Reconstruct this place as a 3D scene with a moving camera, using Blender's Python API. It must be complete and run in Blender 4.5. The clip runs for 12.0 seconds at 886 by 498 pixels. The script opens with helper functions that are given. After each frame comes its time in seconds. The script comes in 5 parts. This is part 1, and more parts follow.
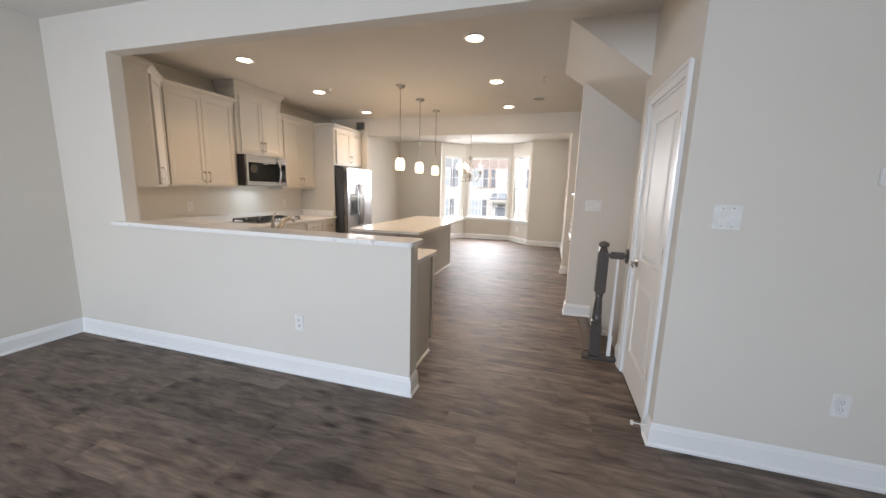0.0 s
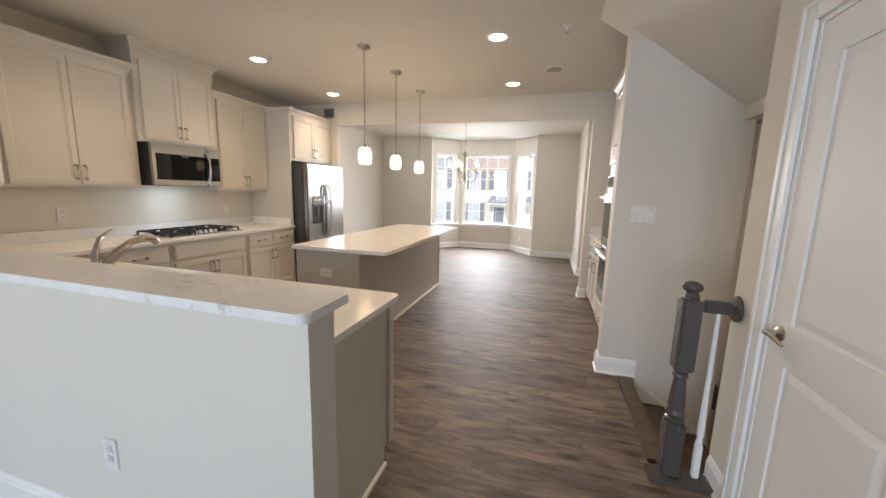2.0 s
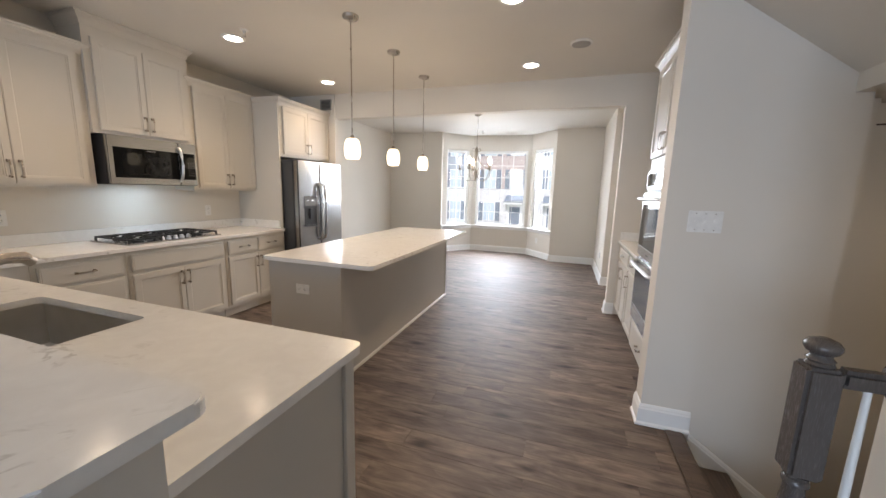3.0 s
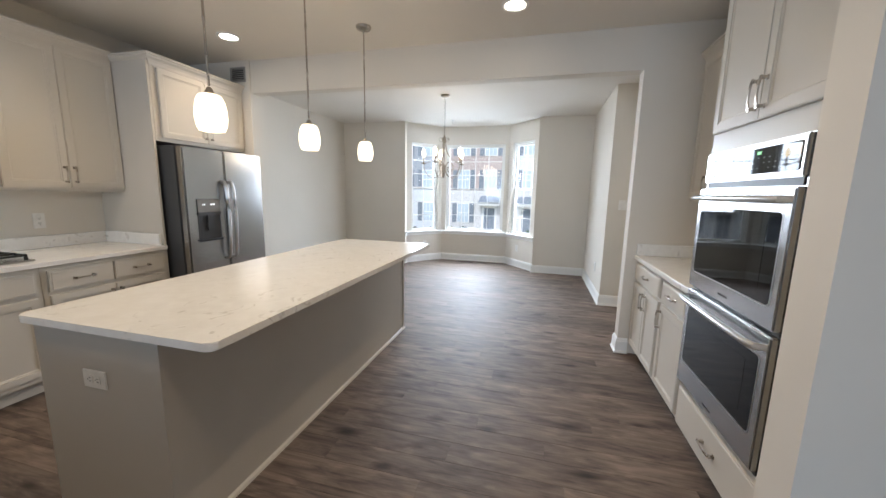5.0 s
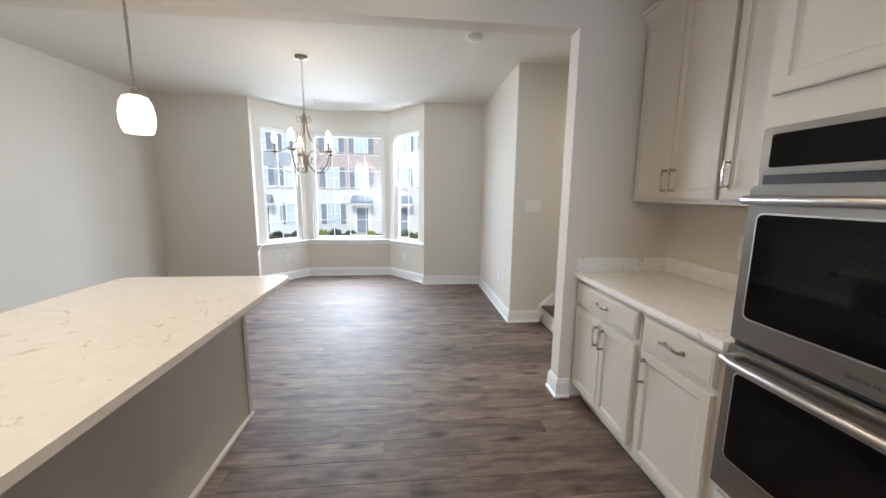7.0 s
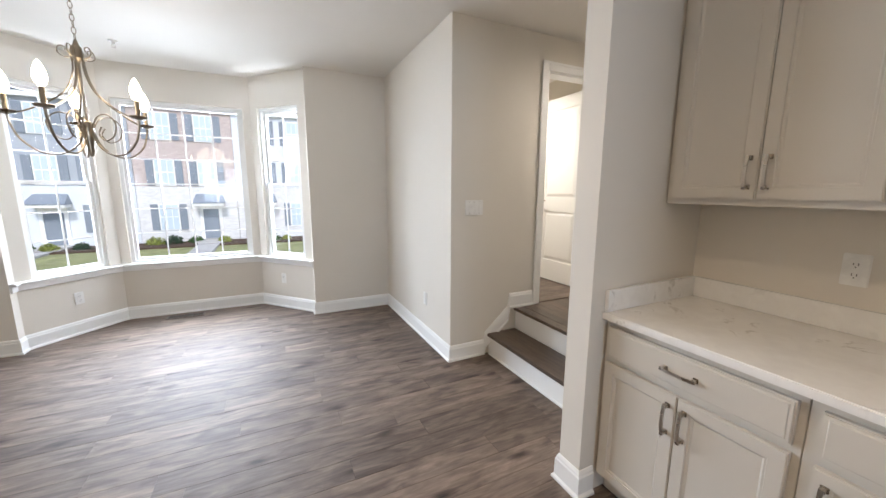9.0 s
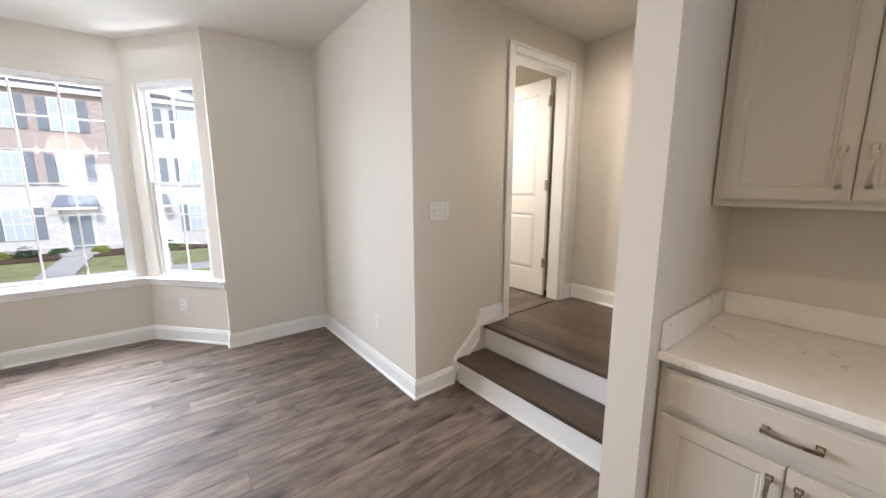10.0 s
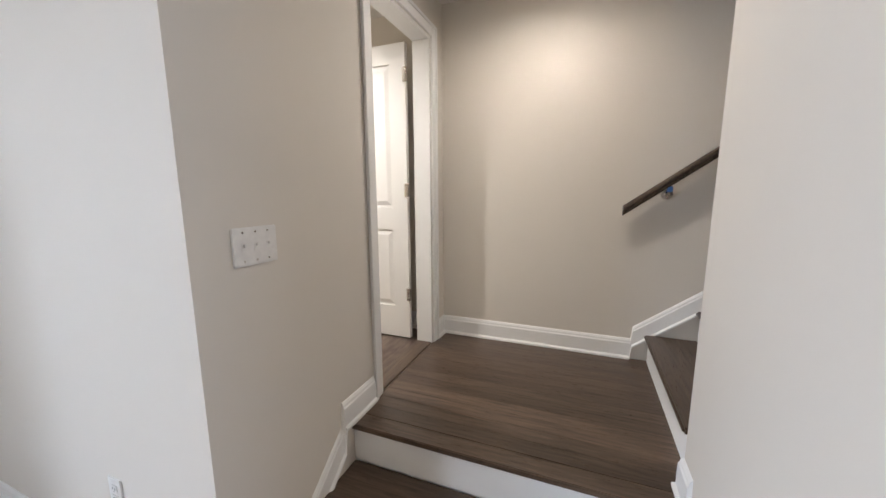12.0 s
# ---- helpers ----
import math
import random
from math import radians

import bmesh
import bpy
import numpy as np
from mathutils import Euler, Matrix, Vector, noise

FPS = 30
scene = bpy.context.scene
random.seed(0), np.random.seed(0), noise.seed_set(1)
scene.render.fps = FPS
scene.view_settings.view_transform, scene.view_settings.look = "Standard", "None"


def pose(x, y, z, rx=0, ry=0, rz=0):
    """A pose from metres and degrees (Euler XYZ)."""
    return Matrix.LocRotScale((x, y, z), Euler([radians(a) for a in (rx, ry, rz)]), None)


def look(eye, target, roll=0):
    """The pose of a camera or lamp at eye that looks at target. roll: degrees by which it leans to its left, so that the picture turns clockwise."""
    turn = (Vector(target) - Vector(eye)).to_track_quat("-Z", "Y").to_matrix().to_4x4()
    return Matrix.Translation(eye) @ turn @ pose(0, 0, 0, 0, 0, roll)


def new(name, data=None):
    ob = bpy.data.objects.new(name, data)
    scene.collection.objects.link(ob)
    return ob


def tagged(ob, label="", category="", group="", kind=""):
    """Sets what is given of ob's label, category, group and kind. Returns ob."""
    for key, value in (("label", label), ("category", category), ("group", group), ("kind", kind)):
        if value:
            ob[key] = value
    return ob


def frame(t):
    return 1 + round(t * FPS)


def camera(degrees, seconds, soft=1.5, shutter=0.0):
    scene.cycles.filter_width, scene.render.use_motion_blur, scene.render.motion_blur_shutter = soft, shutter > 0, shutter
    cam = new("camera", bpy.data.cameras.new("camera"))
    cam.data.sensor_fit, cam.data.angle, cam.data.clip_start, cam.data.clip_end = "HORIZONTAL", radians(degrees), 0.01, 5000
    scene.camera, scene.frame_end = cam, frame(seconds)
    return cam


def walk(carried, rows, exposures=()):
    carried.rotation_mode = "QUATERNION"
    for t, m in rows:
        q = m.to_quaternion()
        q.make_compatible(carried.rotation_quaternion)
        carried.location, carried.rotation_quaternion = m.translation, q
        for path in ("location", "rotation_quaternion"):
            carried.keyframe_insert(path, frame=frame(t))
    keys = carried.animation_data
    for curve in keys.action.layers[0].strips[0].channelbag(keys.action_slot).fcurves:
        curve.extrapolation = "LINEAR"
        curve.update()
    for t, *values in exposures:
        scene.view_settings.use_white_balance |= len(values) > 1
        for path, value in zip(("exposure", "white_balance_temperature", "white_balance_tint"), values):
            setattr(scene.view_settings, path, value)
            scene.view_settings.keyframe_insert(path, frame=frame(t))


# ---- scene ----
# ---------- camera ----------
cam = camera(102.3, 12.0)
PATH = [
    (0, (0.876, 0.715, 1.429), (0.317, 2.606, 1.097), 1.5),
    (0.5, (0.837, 1.088, 1.411), (0.278, 2.98, 1.086), 1.4),
    (1, (0.775, 1.42, 1.407), (0.221, 3.314, 1.085), 1.4),
    (1.5, (0.704, 1.726, 1.417), (0.158, 3.623, 1.096), 1.4),
    (2, (0.651, 2.039, 1.417), (0.101, 3.936, 1.1), 1.5),
    (2.5, (0.599, 2.337, 1.428), (0.032, 4.228, 1.107), 1.5),
    (3, (0.584, 2.646, 1.426), (-0.046, 4.517, 1.102), 1.5),
    (5, (0.373, 3.874, 1.403), (-0.126, 5.785, 1.09), 1.1),
    (5.5, (0.32, 4.153, 1.418), (-0.02, 6.099, 1.106), 0.7),
    (6, (0.274, 4.45, 1.408), (0.117, 6.42, 1.098), 0.8),
    (6.5, (0.18, 4.719, 1.421), (0.201, 6.695, 1.11), 0.6),
    (7, (0.103, 5.001, 1.412), (0.293, 6.968, 1.103), 0.6),
    (9, (-0.079, 6.197, 1.424), (0.78, 7.974, 1.102), 0.2),
    (9.5, (-0.072, 6.509, 1.419), (0.944, 8.2, 1.093), -0.0),
    (10, (-0.048, 6.809, 1.433), (1.169, 8.361, 1.103), -0.1),
    (10.5, (0.057, 7.091, 1.437), (1.503, 8.432, 1.103), -0.3),
    (11, (0.194, 7.359, 1.448), (1.835, 8.451, 1.111), -0.4),
    (11.5, (0.373, 7.575, 1.458), (2.145, 8.439, 1.122), -0.4),
    (12, (0.594, 7.752, 1.453), (2.432, 8.476, 1.14), -0.3),
]
walk(cam, [(t, look(eye, target, roll)) for t, eye, target, roll in PATH],
     [(0, 1.03, 7100, 15), (2.4, 0.98, 7000, 13), (3, 0.97, 6550, 13), (5, 0.83, 6100, 9), (7, 0.92, 6150, 9), (9, 0.97, 6300, 12), (10.5, 0.97, 6500, 14), (12, 0.82, 6050, 14)])

# ---------- world and light ----------
world = bpy.data.worlds.new("sky")
scene.world = world
world.use_nodes = True
wn = world.node_tree
sky = wn.nodes.new("ShaderNodeTexSky")
sky.sky_type, sky.sun_disc = "NISHITA", False
sky.sun_elevation, sky.sun_rotation = radians(48), radians(150)
wn.links.new(sky.outputs[0], wn.nodes["Background"].inputs[0])
wn.nodes["Background"].inputs[1].default_value = 0.13

sun_data = bpy.data.lights.new("sun", "SUN")
sun_data.energy, sun_data.angle, sun_data.color = 1.8, radians(10), (1, 0.98, 0.95)
sun = new("sun", sun_data)
sun.matrix_world = look((0, -30, 40), (8, 10, 0))

WARM, DAY = (1.0, 0.735, 0.475), (0.80, 0.89, 1.0)


def area_lamp(name, m, w, h, watts, colour, spread=180):
    d = bpy.data.lights.new(name, "AREA")
    d.shape, d.size, d.size_y, d.energy, d.color, d.spread = "RECTANGLE", w, h, watts, colour, radians(spread)
    o = new(name, d)
    o.matrix_world = m
    return o


def spot_lamp(name, x, y, z, watts, colour, cone=130):
    d = bpy.data.lights.new(name, "SPOT")
    d.energy, d.color, d.spot_size, d.spot_blend, d.shadow_soft_size = watts, colour, radians(cone), 0.9, 0.06
    o = new(name, d)
    o.matrix_world = pose(x, y, z)
    return o


CANS = [(x, y) for x in (0.135, -2.38) for y in (4.03, 5.335, 6.705)]
for x, y in CANS:
    spot_lamp("can_lamp", x, y, 2.715, 18, WARM)
spot_lamp("can_lamp", 2.50, 7.98, 2.69, 28, (1.0, 0.88, 0.74), 170)
# unseen fixture, added to light the lower stairwell walls
spot_lamp("can_lamp", 2.62, 4.35, 1.92, 3, WARM, 160)


def point_lamp(name, x, y, z, watts, colour, radius):
    d = bpy.data.lights.new(name, "POINT")
    d.energy, d.color, d.shadow_soft_size = watts, colour, radius
    o = new(name, d)
    o.location = (x, y, z)
    return o


point_lamp("chandelier_lamp", -0.93, 8.83, 1.95, 5, (1.0, 0.82, 0.60), 0.2)
for y in (5.257, 5.995, 6.785):
    point_lamp("pendant_lamp", -1.10, y, 1.73, 2.2, (1.0, 0.76, 0.5), 0.05)
area_lamp("sky_light", look((-0.89, 11.75, 2.0), (-0.89, 8.4, 0.1)), 1.7, 2.0, 124, DAY, 150)
area_lamp("sky_light", look((0.42, 11.20, 1.9), (-0.9, 9.97, 0.6)), 0.7, 1.9, 46, DAY, 150)
area_lamp("sky_light", look((-2.20, 11.20, 1.9), (-0.9, 9.97, 0.6)), 0.7, 1.9, 46, DAY, 150)
area_lamp("sky_light", look((-0.8, -2.55, 1.4), (-0.9, 3.0, 1.1)), 3.6, 1.9, 98, (0.61, 0.77, 1.0))
area_lamp("cooktop_light", look((-3.22, 5.0, 1.40), (-3.32, 5.0, 0.9)), 0.25, 0.45, 2.2, (0.68, 0.85, 1.0))
spot_lamp("powder_lamp", 2.2, 9.6, 2.68, 72, (1.0, 0.93, 0.82), 160)

# ---------- materials ----------


def nodes_of(name):
    m = bpy.data.materials.new(name)
    m.use_nodes = True
    nt = m.node_tree
    return m, nt, nt.nodes["Principled BSDF"]


def add(nt, kind, **kw):
    n = nt.nodes.new(kind)
    for k, v in kw.items():
        n.inputs[k].default_value = v
    return n


def ramp(nt, fac, stops):
    r = nt.nodes.new("ShaderNodeValToRGB")
    while len(r.color_ramp.elements) < len(stops):
        r.color_ramp.elements.new(0.5)
    for e, (p, c) in zip(r.color_ramp.elements, stops):
        e.position, e.color = p, (*c, 1)
    nt.links.new(fac, r.inputs[0])
    return r.outputs[0]


def tint(c, k):
    return tuple(min(1, v * k) for v in c)


def bump(nt, bsdf, height, strength, distance=0.002):
    b = add(nt, "ShaderNodeBump", Strength=strength, Distance=distance)
    nt.links.new(height, b.inputs["Height"])
    nt.links.new(b.outputs[0], bsdf.inputs["Normal"])


def paint(name, colour, rough=0.6, vary=0.04, grain=220, relief=0.12, spec=0.35):
    m, nt, b = nodes_of(name)
    tc = nt.nodes.new("ShaderNodeTexCoord")
    big = add(nt, "ShaderNodeTexNoise", Scale=1.3, Detail=3.0)
    fine = add(nt, "ShaderNodeTexNoise", Scale=float(grain), Detail=2.0)
    for n in (big, fine):
        nt.links.new(tc.outputs["Object"], n.inputs["Vector"])
    nt.links.new(ramp(nt, big.outputs["Fac"], [(0.3, tint(colour, 1 - vary)), (0.7, tint(colour, 1 + vary))]), b.inputs["Base Color"])
    mr = add(nt, "ShaderNodeMapRange", **{"To Min": rough - 0.06, "To Max": rough + 0.08})
    nt.links.new(fine.outputs["Fac"], mr.inputs["Value"])
    nt.links.new(mr.outputs[0], b.inputs["Roughness"])
    b.inputs["Specular IOR Level"].default_value = spec
    bump(nt, b, fine.outputs["Fac"], relief, 0.001)
    return m


def metal(name, colour, rough, brushed=(1, 1, 60), vary=0.08, wavy=0.0):
    m, nt, b = nodes_of(name)
    tc = nt.nodes.new("ShaderNodeTexCoord")
    mp = nt.nodes.new("ShaderNodeMapping")
    mp.inputs["Scale"].default_value = brushed
    nt.links.new(tc.outputs["Object"], mp.inputs["Vector"])
    n = add(nt, "ShaderNodeTexNoise", Scale=7.0, Detail=2.0)
    nt.links.new(mp.outputs[0], n.inputs["Vector"])
    nt.links.new(ramp(nt, n.outputs["Fac"], [(0.3, tint(colour, 1 - vary)), (0.7, tint(colour, 1 + vary))]), b.inputs["Base Color"])
    mr = add(nt, "ShaderNodeMapRange", **{"To Min": rough * 0.93, "To Max": rough * 1.08})
    nt.links.new(n.outputs["Fac"], mr.inputs["Value"])
    nt.links.new(mr.outputs[0], b.inputs["Roughness"])
    b.inputs["Metallic"].default_value = 1.0
    if wavy:
        w = add(nt, "ShaderNodeTexNoise", Scale=2.2, Detail=1.0)
        nt.links.new(mp.outputs[0], w.inputs["Vector"])
        bump(nt, b, w.outputs["Fac"], wavy, 0.02)
    return m


def plank_wood(name, dark, light, rough, grain=(1.2, 16, 16), knots=True, spread=0.25):
    """Boards whose grain runs along x; tone differs from board to board."""
    m, nt, b = nodes_of(name)
    tc, info, geo = (nt.nodes.new(k) for k in ("ShaderNodeTexCoord", "ShaderNodeObjectInfo", "ShaderNodeNewGeometry"))

    def maths(op, x, y):
        n = nt.nodes.new("ShaderNodeMath")
        n.operation = op
        for i, v in enumerate((x, y)):
            if isinstance(v, float):
                n.inputs[i].default_value = v
            elif v is not None:
                nt.links.new(v, n.inputs[i])
        return n.outputs[0]

    def vec(op, x, y):
        n = nt.nodes.new("ShaderNodeVectorMath")
        n.operation = op
        nt.links.new(x, n.inputs[0])
        nt.links.new(y, n.inputs["Scale" if op == "SCALE" else 1])
        return n.outputs[0]

    s = maths("ADD", info.outputs["Random"], geo.outputs["Random Per Island"])
    own = maths("FRACT", s, None)
    off = nt.nodes.new("ShaderNodeCombineXYZ")
    shift = maths("MULTIPLY", s, 37.0)
    for i in range(3):
        nt.links.new(shift, off.inputs[i])
    at = vec("ADD", tc.outputs["Object"], off.outputs[0])

    def noise(scale, size, detail, distortion=0.0, roughness=0.5):
        mp = nt.nodes.new("ShaderNodeMapping")
        mp.inputs["Scale"].default_value = scale
        nt.links.new(at, mp.inputs["Vector"])
        n = add(nt, "ShaderNodeTexNoise", Scale=size, Detail=detail, Distortion=distortion, Roughness=roughness)
        nt.links.new(mp.outputs[0], n.inputs["Vector"])
        return n.outputs["Fac"]

    g = noise(grain, 2.6, 8.0, 0.9, 0.62)
    fine = noise(grain, 16.0, 4.0)
    mid = tuple((p + q) / 2 for p, q in zip(dark, light))
    col = ramp(nt, g, [(0.28, dark), (0.5, mid), (0.72, light)])
    tone = add(nt, "ShaderNodeMapRange", **{"To Min": 1 - spread, "To Max": 1 + spread})
    nt.links.new(own, tone.inputs["Value"])
    out = vec("SCALE", col, tone.outputs[0])
    if knots:
        # cloudy mineral streaks, pencil-thin grain lines and scattered dark knots
        cloud = ramp(nt, noise((1.3, 4.0, 1), 2.4, 4.0, 1.1), [(0.46, (1.04, 1.04, 1.04)), (0.58, (0.80, 0.785, 0.775)), (0.70, (0.58, 0.56, 0.55))])
        lines = ramp(nt, noise((1.5, 42, 1), 2.4, 3.0, 0.5), [(0.40, (0.87, 0.86, 0.85)), (0.56, (1.04, 1.04, 1.04))])
        mp = nt.nodes.new("ShaderNodeMapping")
        mp.inputs["Scale"].default_value = (1.7, 4.3, 1)
        nt.links.new(at, mp.inputs["Vector"])
        vo = add(nt, "ShaderNodeTexVoronoi", Scale=1.0)
        vo.voronoi_dimensions = "2D"
        nt.links.new(mp.outputs[0], vo.inputs["Vector"])
        rim = maths("ADD", vo.outputs["Distance"], maths("MULTIPLY", g, 0.16))
        bare = maths("LESS_THAN", vo.outputs["Color"], 0.42)
        rim = maths("ADD", rim, bare)
        knot = ramp(nt, rim, [(0.10, (0.24, 0.21, 0.20)), (0.155, (0.55, 0.52, 0.50)), (0.24, (1, 1, 1))])
        for layer in (cloud, lines, knot):
            out = vec("MULTIPLY", out, layer)
    nt.links.new(out, b.inputs["Base Color"])
    mr = add(nt, "ShaderNodeMapRange", **{"To Min": rough - 0.06, "To Max": rough + 0.1})
    nt.links.new(fine, mr.inputs["Value"])
    nt.links.new(mr.outputs[0], b.inputs["Roughness"])
    bump(nt, b, fine, 0.18, 0.001)
    return m


def quartz():
    m, nt, b = nodes_of("white_quartz")
    tc = nt.nodes.new("ShaderNodeTexCoord")
    a = add(nt, "ShaderNodeTexNoise", Scale=3.2, Detail=7.0, Distortion=1.6)
    c = add(nt, "ShaderNodeTexNoise", Scale=15.0, Detail=5.0, Distortion=0.7)
    d = add(nt, "ShaderNodeTexNoise", Scale=1.7, Detail=2.0)
    for n in (a, c, d):
        nt.links.new(tc.outputs["Object"], n.inputs["Vector"])
    vein = ramp(nt, a.outputs["Fac"], [(0.470, (0, 0, 0)), (0.5, (1, 1, 1)), (0.530, (0, 0, 0))])
    gate = ramp(nt, c.outputs["Fac"], [(0.51, (0, 0, 0)), (0.60, (1, 1, 1))])
    gate2 = ramp(nt, d.outputs["Fac"], [(0.46, (0, 0, 0)), (0.54, (1, 1, 1))])
    mu = nt.nodes.new("ShaderNodeVectorMath")
    mu.operation = "MULTIPLY"
    nt.links.new(vein, mu.inputs[0])
    nt.links.new(gate, mu.inputs[1])
    mu2 = nt.nodes.new("ShaderNodeVectorMath")
    mu2.operation = "MULTIPLY"
    nt.links.new(mu.outputs[0], mu2.inputs[0])
    nt.links.new(gate2, mu2.inputs[1])
    mix = nt.nodes.new("ShaderNodeMix")
    mix.data_type = "RGBA"
    nt.links.new(mu2.outputs[0], mix.inputs["Factor"])
    base = ramp(nt, c.outputs["Fac"], [(0.3, (0.80, 0.785, 0.755)), (0.7, (0.86, 0.85, 0.82))])
    nt.links.new(base, mix.inputs["A"])
    mix.inputs["B"].default_value = (0.60, 0.575, 0.54, 1)
    nt.links.new(mix.outputs["Result"], b.inputs["Base Color"])
    b.inputs["Roughness"].default_value = 0.16
    b.inputs["Specular IOR Level"].default_value = 0.5
    return m


def glow(name, colour, strength):
    m, nt, b = nodes_of(name)
    b.inputs["Base Color"].default_value = (0.9, 0.88, 0.84, 1)
    b.inputs["Emission Color"].default_value = (*colour, 1)
    b.inputs["Emission Strength"].default_value = strength
    b.inputs["Roughness"].default_value = 0.3
    return m


def pane_glass(name, tint_colour=(1, 1, 1), sheen=0.03):
    m, nt, b = nodes_of(name)
    g = add(nt, "ShaderNodeBsdfGlossy", Roughness=0.02)
    t = nt.nodes.new("ShaderNodeBsdfTransparent")
    t.inputs[0].default_value = (*tint_colour, 1)
    mx = nt.nodes.new("ShaderNodeMixShader")
    mx.inputs[0].default_value = sheen
    nt.links.new(t.outputs[0], mx.inputs[1])
    nt.links.new(g.outputs[0], mx.inputs[2])
    nt.links.new(mx.outputs[0], nt.nodes["Material Output"].inputs[0])
    return m


def gloss(name, colour, rough, spec=0.5):
    m, nt, b = nodes_of(name)
    tc = nt.nodes.new("ShaderNodeTexCoord")
    n = add(nt, "ShaderNodeTexNoise", Scale=30.0, Detail=3.0)
    nt.links.new(tc.outputs["Object"], n.inputs["Vector"])
    nt.links.new(ramp(nt, n.outputs["Fac"], [(0.3, tint(colour, 0.94)), (0.7, tint(colour, 1.06))]), b.inputs["Base Color"])
    mr = add(nt, "ShaderNodeMapRange", **{"To Min": rough * 0.85, "To Max": rough * 1.2})
    nt.links.new(n.outputs["Fac"], mr.inputs["Value"])
    nt.links.new(mr.outputs[0], b.inputs["Roughness"])
    b.inputs["Specular IOR Level"].default_value = spec
    return m


WALL = paint("wall_paint", (0.69, 0.648, 0.578), 0.7, 0.02, 260, 0.10)
CEIL = paint("ceiling_paint", (0.74, 0.71, 0.66), 0.85, 0.02, 200, 0.10)
TRIM = paint("trim_white", (0.82, 0.82, 0.80), 0.38, 0.02, 90, 0.04, 0.45)
CAB = paint("cabinet_paint", (0.60, 0.565, 0.505), 0.36, 0.02, 120, 0.04, 0.45)
DOOR = paint("door_white", (0.80, 0.79, 0.76), 0.48, 0.02, 160, 0.06, 0.3)
# cabinet greige taken darker: the shade under the island top is in the colour
ISLAND_SHADED = paint("shaded_island_paint", (0.50, 0.47, 0.425), 0.42, 0.025, 120, 0.04, 0.4)
PLANK = plank_wood("grey_brown_plank", (0.076, 0.056, 0.045), (0.245, 0.188, 0.150), 0.56, (1.2, 6.0, 6.0), True, 0.20)
PLANK.node_tree.nodes["Principled BSDF"].inputs["Specular IOR Level"].default_value = 0.42
TREAD = plank_wood("stained_oak", (0.034, 0.023, 0.016), (0.128, 0.087, 0.060), 0.28, (1.4, 20, 20), False, 0.20)
TREAD_ACROSS = plank_wood("stained_oak_tread", (0.034, 0.023, 0.016), (0.128, 0.087, 0.060), 0.30, (20, 1.4, 20), False, 0.09)
NEWEL = plank_wood("grey_stained_oak", (0.070, 0.061, 0.056), (0.092, 0.081, 0.075), 0.24, (30, 30, 1.6), False, 0.03)
QUARTZ = quartz()
STEEL = metal("stainless_steel", (0.40, 0.395, 0.39), 0.20, (1, 1, 2.5), 0.012, 0.12)
STEEL_H = metal("stainless_handle", (0.56, 0.55, 0.54), 0.3, (1, 1, 1))
NICKEL = metal("satin_nickel", (0.50, 0.46, 0.41), 0.27, (1, 1, 1))
BRONZE = metal("aged_bronze_nickel", (0.27, 0.23, 0.175), 0.28, (1, 1, 1))
BLACKGLASS = gloss("black_glass", (0.003, 0.003, 0.003), 0.03, 0.2)
BLACK = gloss("black_iron", (0.012, 0.012, 0.013), 0.42)
DARKPLASTIC = gloss("dark_plastic", (0.03, 0.03, 0.032), 0.35)
GREYSIDE = gloss("dark_grey_enamel", (0.06, 0.062, 0.065), 0.45)
PLATE = gloss("white_plastic", (0.78, 0.77, 0.74), 0.35)
SLOT = gloss("dark_slot", (0.05, 0.05, 0.05), 0.6)
GLASS = pane_glass("window_glass")
SHADE = glow("lit_opal_glass", (1.0, 0.82, 0.55), 1.1)
LENS = glow("lit_lens", (1.0, 0.88, 0.72), 7.0)
BULB = glow("lit_bulb", (1.0, 0.80, 0.52), 8.0)
PALEDIGIT = glow("pale_digits", (0.85, 0.93, 1.0), 0.7)
DIGIT = glow("green_digits", (0.15, 1.0, 0.2), 1.0)

# ---------- mesh helpers ----------


def box(bm, x0, x1, y0, y1, z0, z1, bev=0.0, m=None):
    vs = [bm.verts.new((x, y, z)) for z in (z0, z1) for y in (y0, y1) for x in (x0, x1)]
    fs = [bm.faces.new([vs[i] for i in q]) for q in ((0, 2, 3, 1), (4, 5, 7, 6), (0, 1, 5, 4), (2, 6, 7, 3), (0, 4, 6, 2), (1, 3, 7, 5))]
    if bev:
        es = list({e for f in fs for e in f.edges})
        r = bmesh.ops.bevel(bm, geom=es, offset=bev, segments=2, affect="EDGES", clamp_overlap=True)
        vs = list({v for f in r["faces"] for v in f.verts} | {v for v in vs if v.is_valid})
    if m is not None:
        bmesh.ops.transform(bm, matrix=m, verts=vs)
    return vs


def lathe(bm, profile, seg=24, m=None, cap=True):
    rings = [[bm.verts.new((r * math.cos(2 * math.pi * i / seg), r * math.sin(2 * math.pi * i / seg), z)) for i in range(seg)] for r, z in profile]
    for a, b in zip(rings, rings[1:]):
        for i in range(seg):
            j = (i + 1) % seg
            bm.faces.new((a[i], a[j], b[j], b[i]))
    if cap:
        bm.faces.new(rings[0][::-1])
        bm.faces.new(rings[-1])
    if m is not None:
        bmesh.ops.transform(bm, matrix=m, verts=[v for r in rings for v in r])


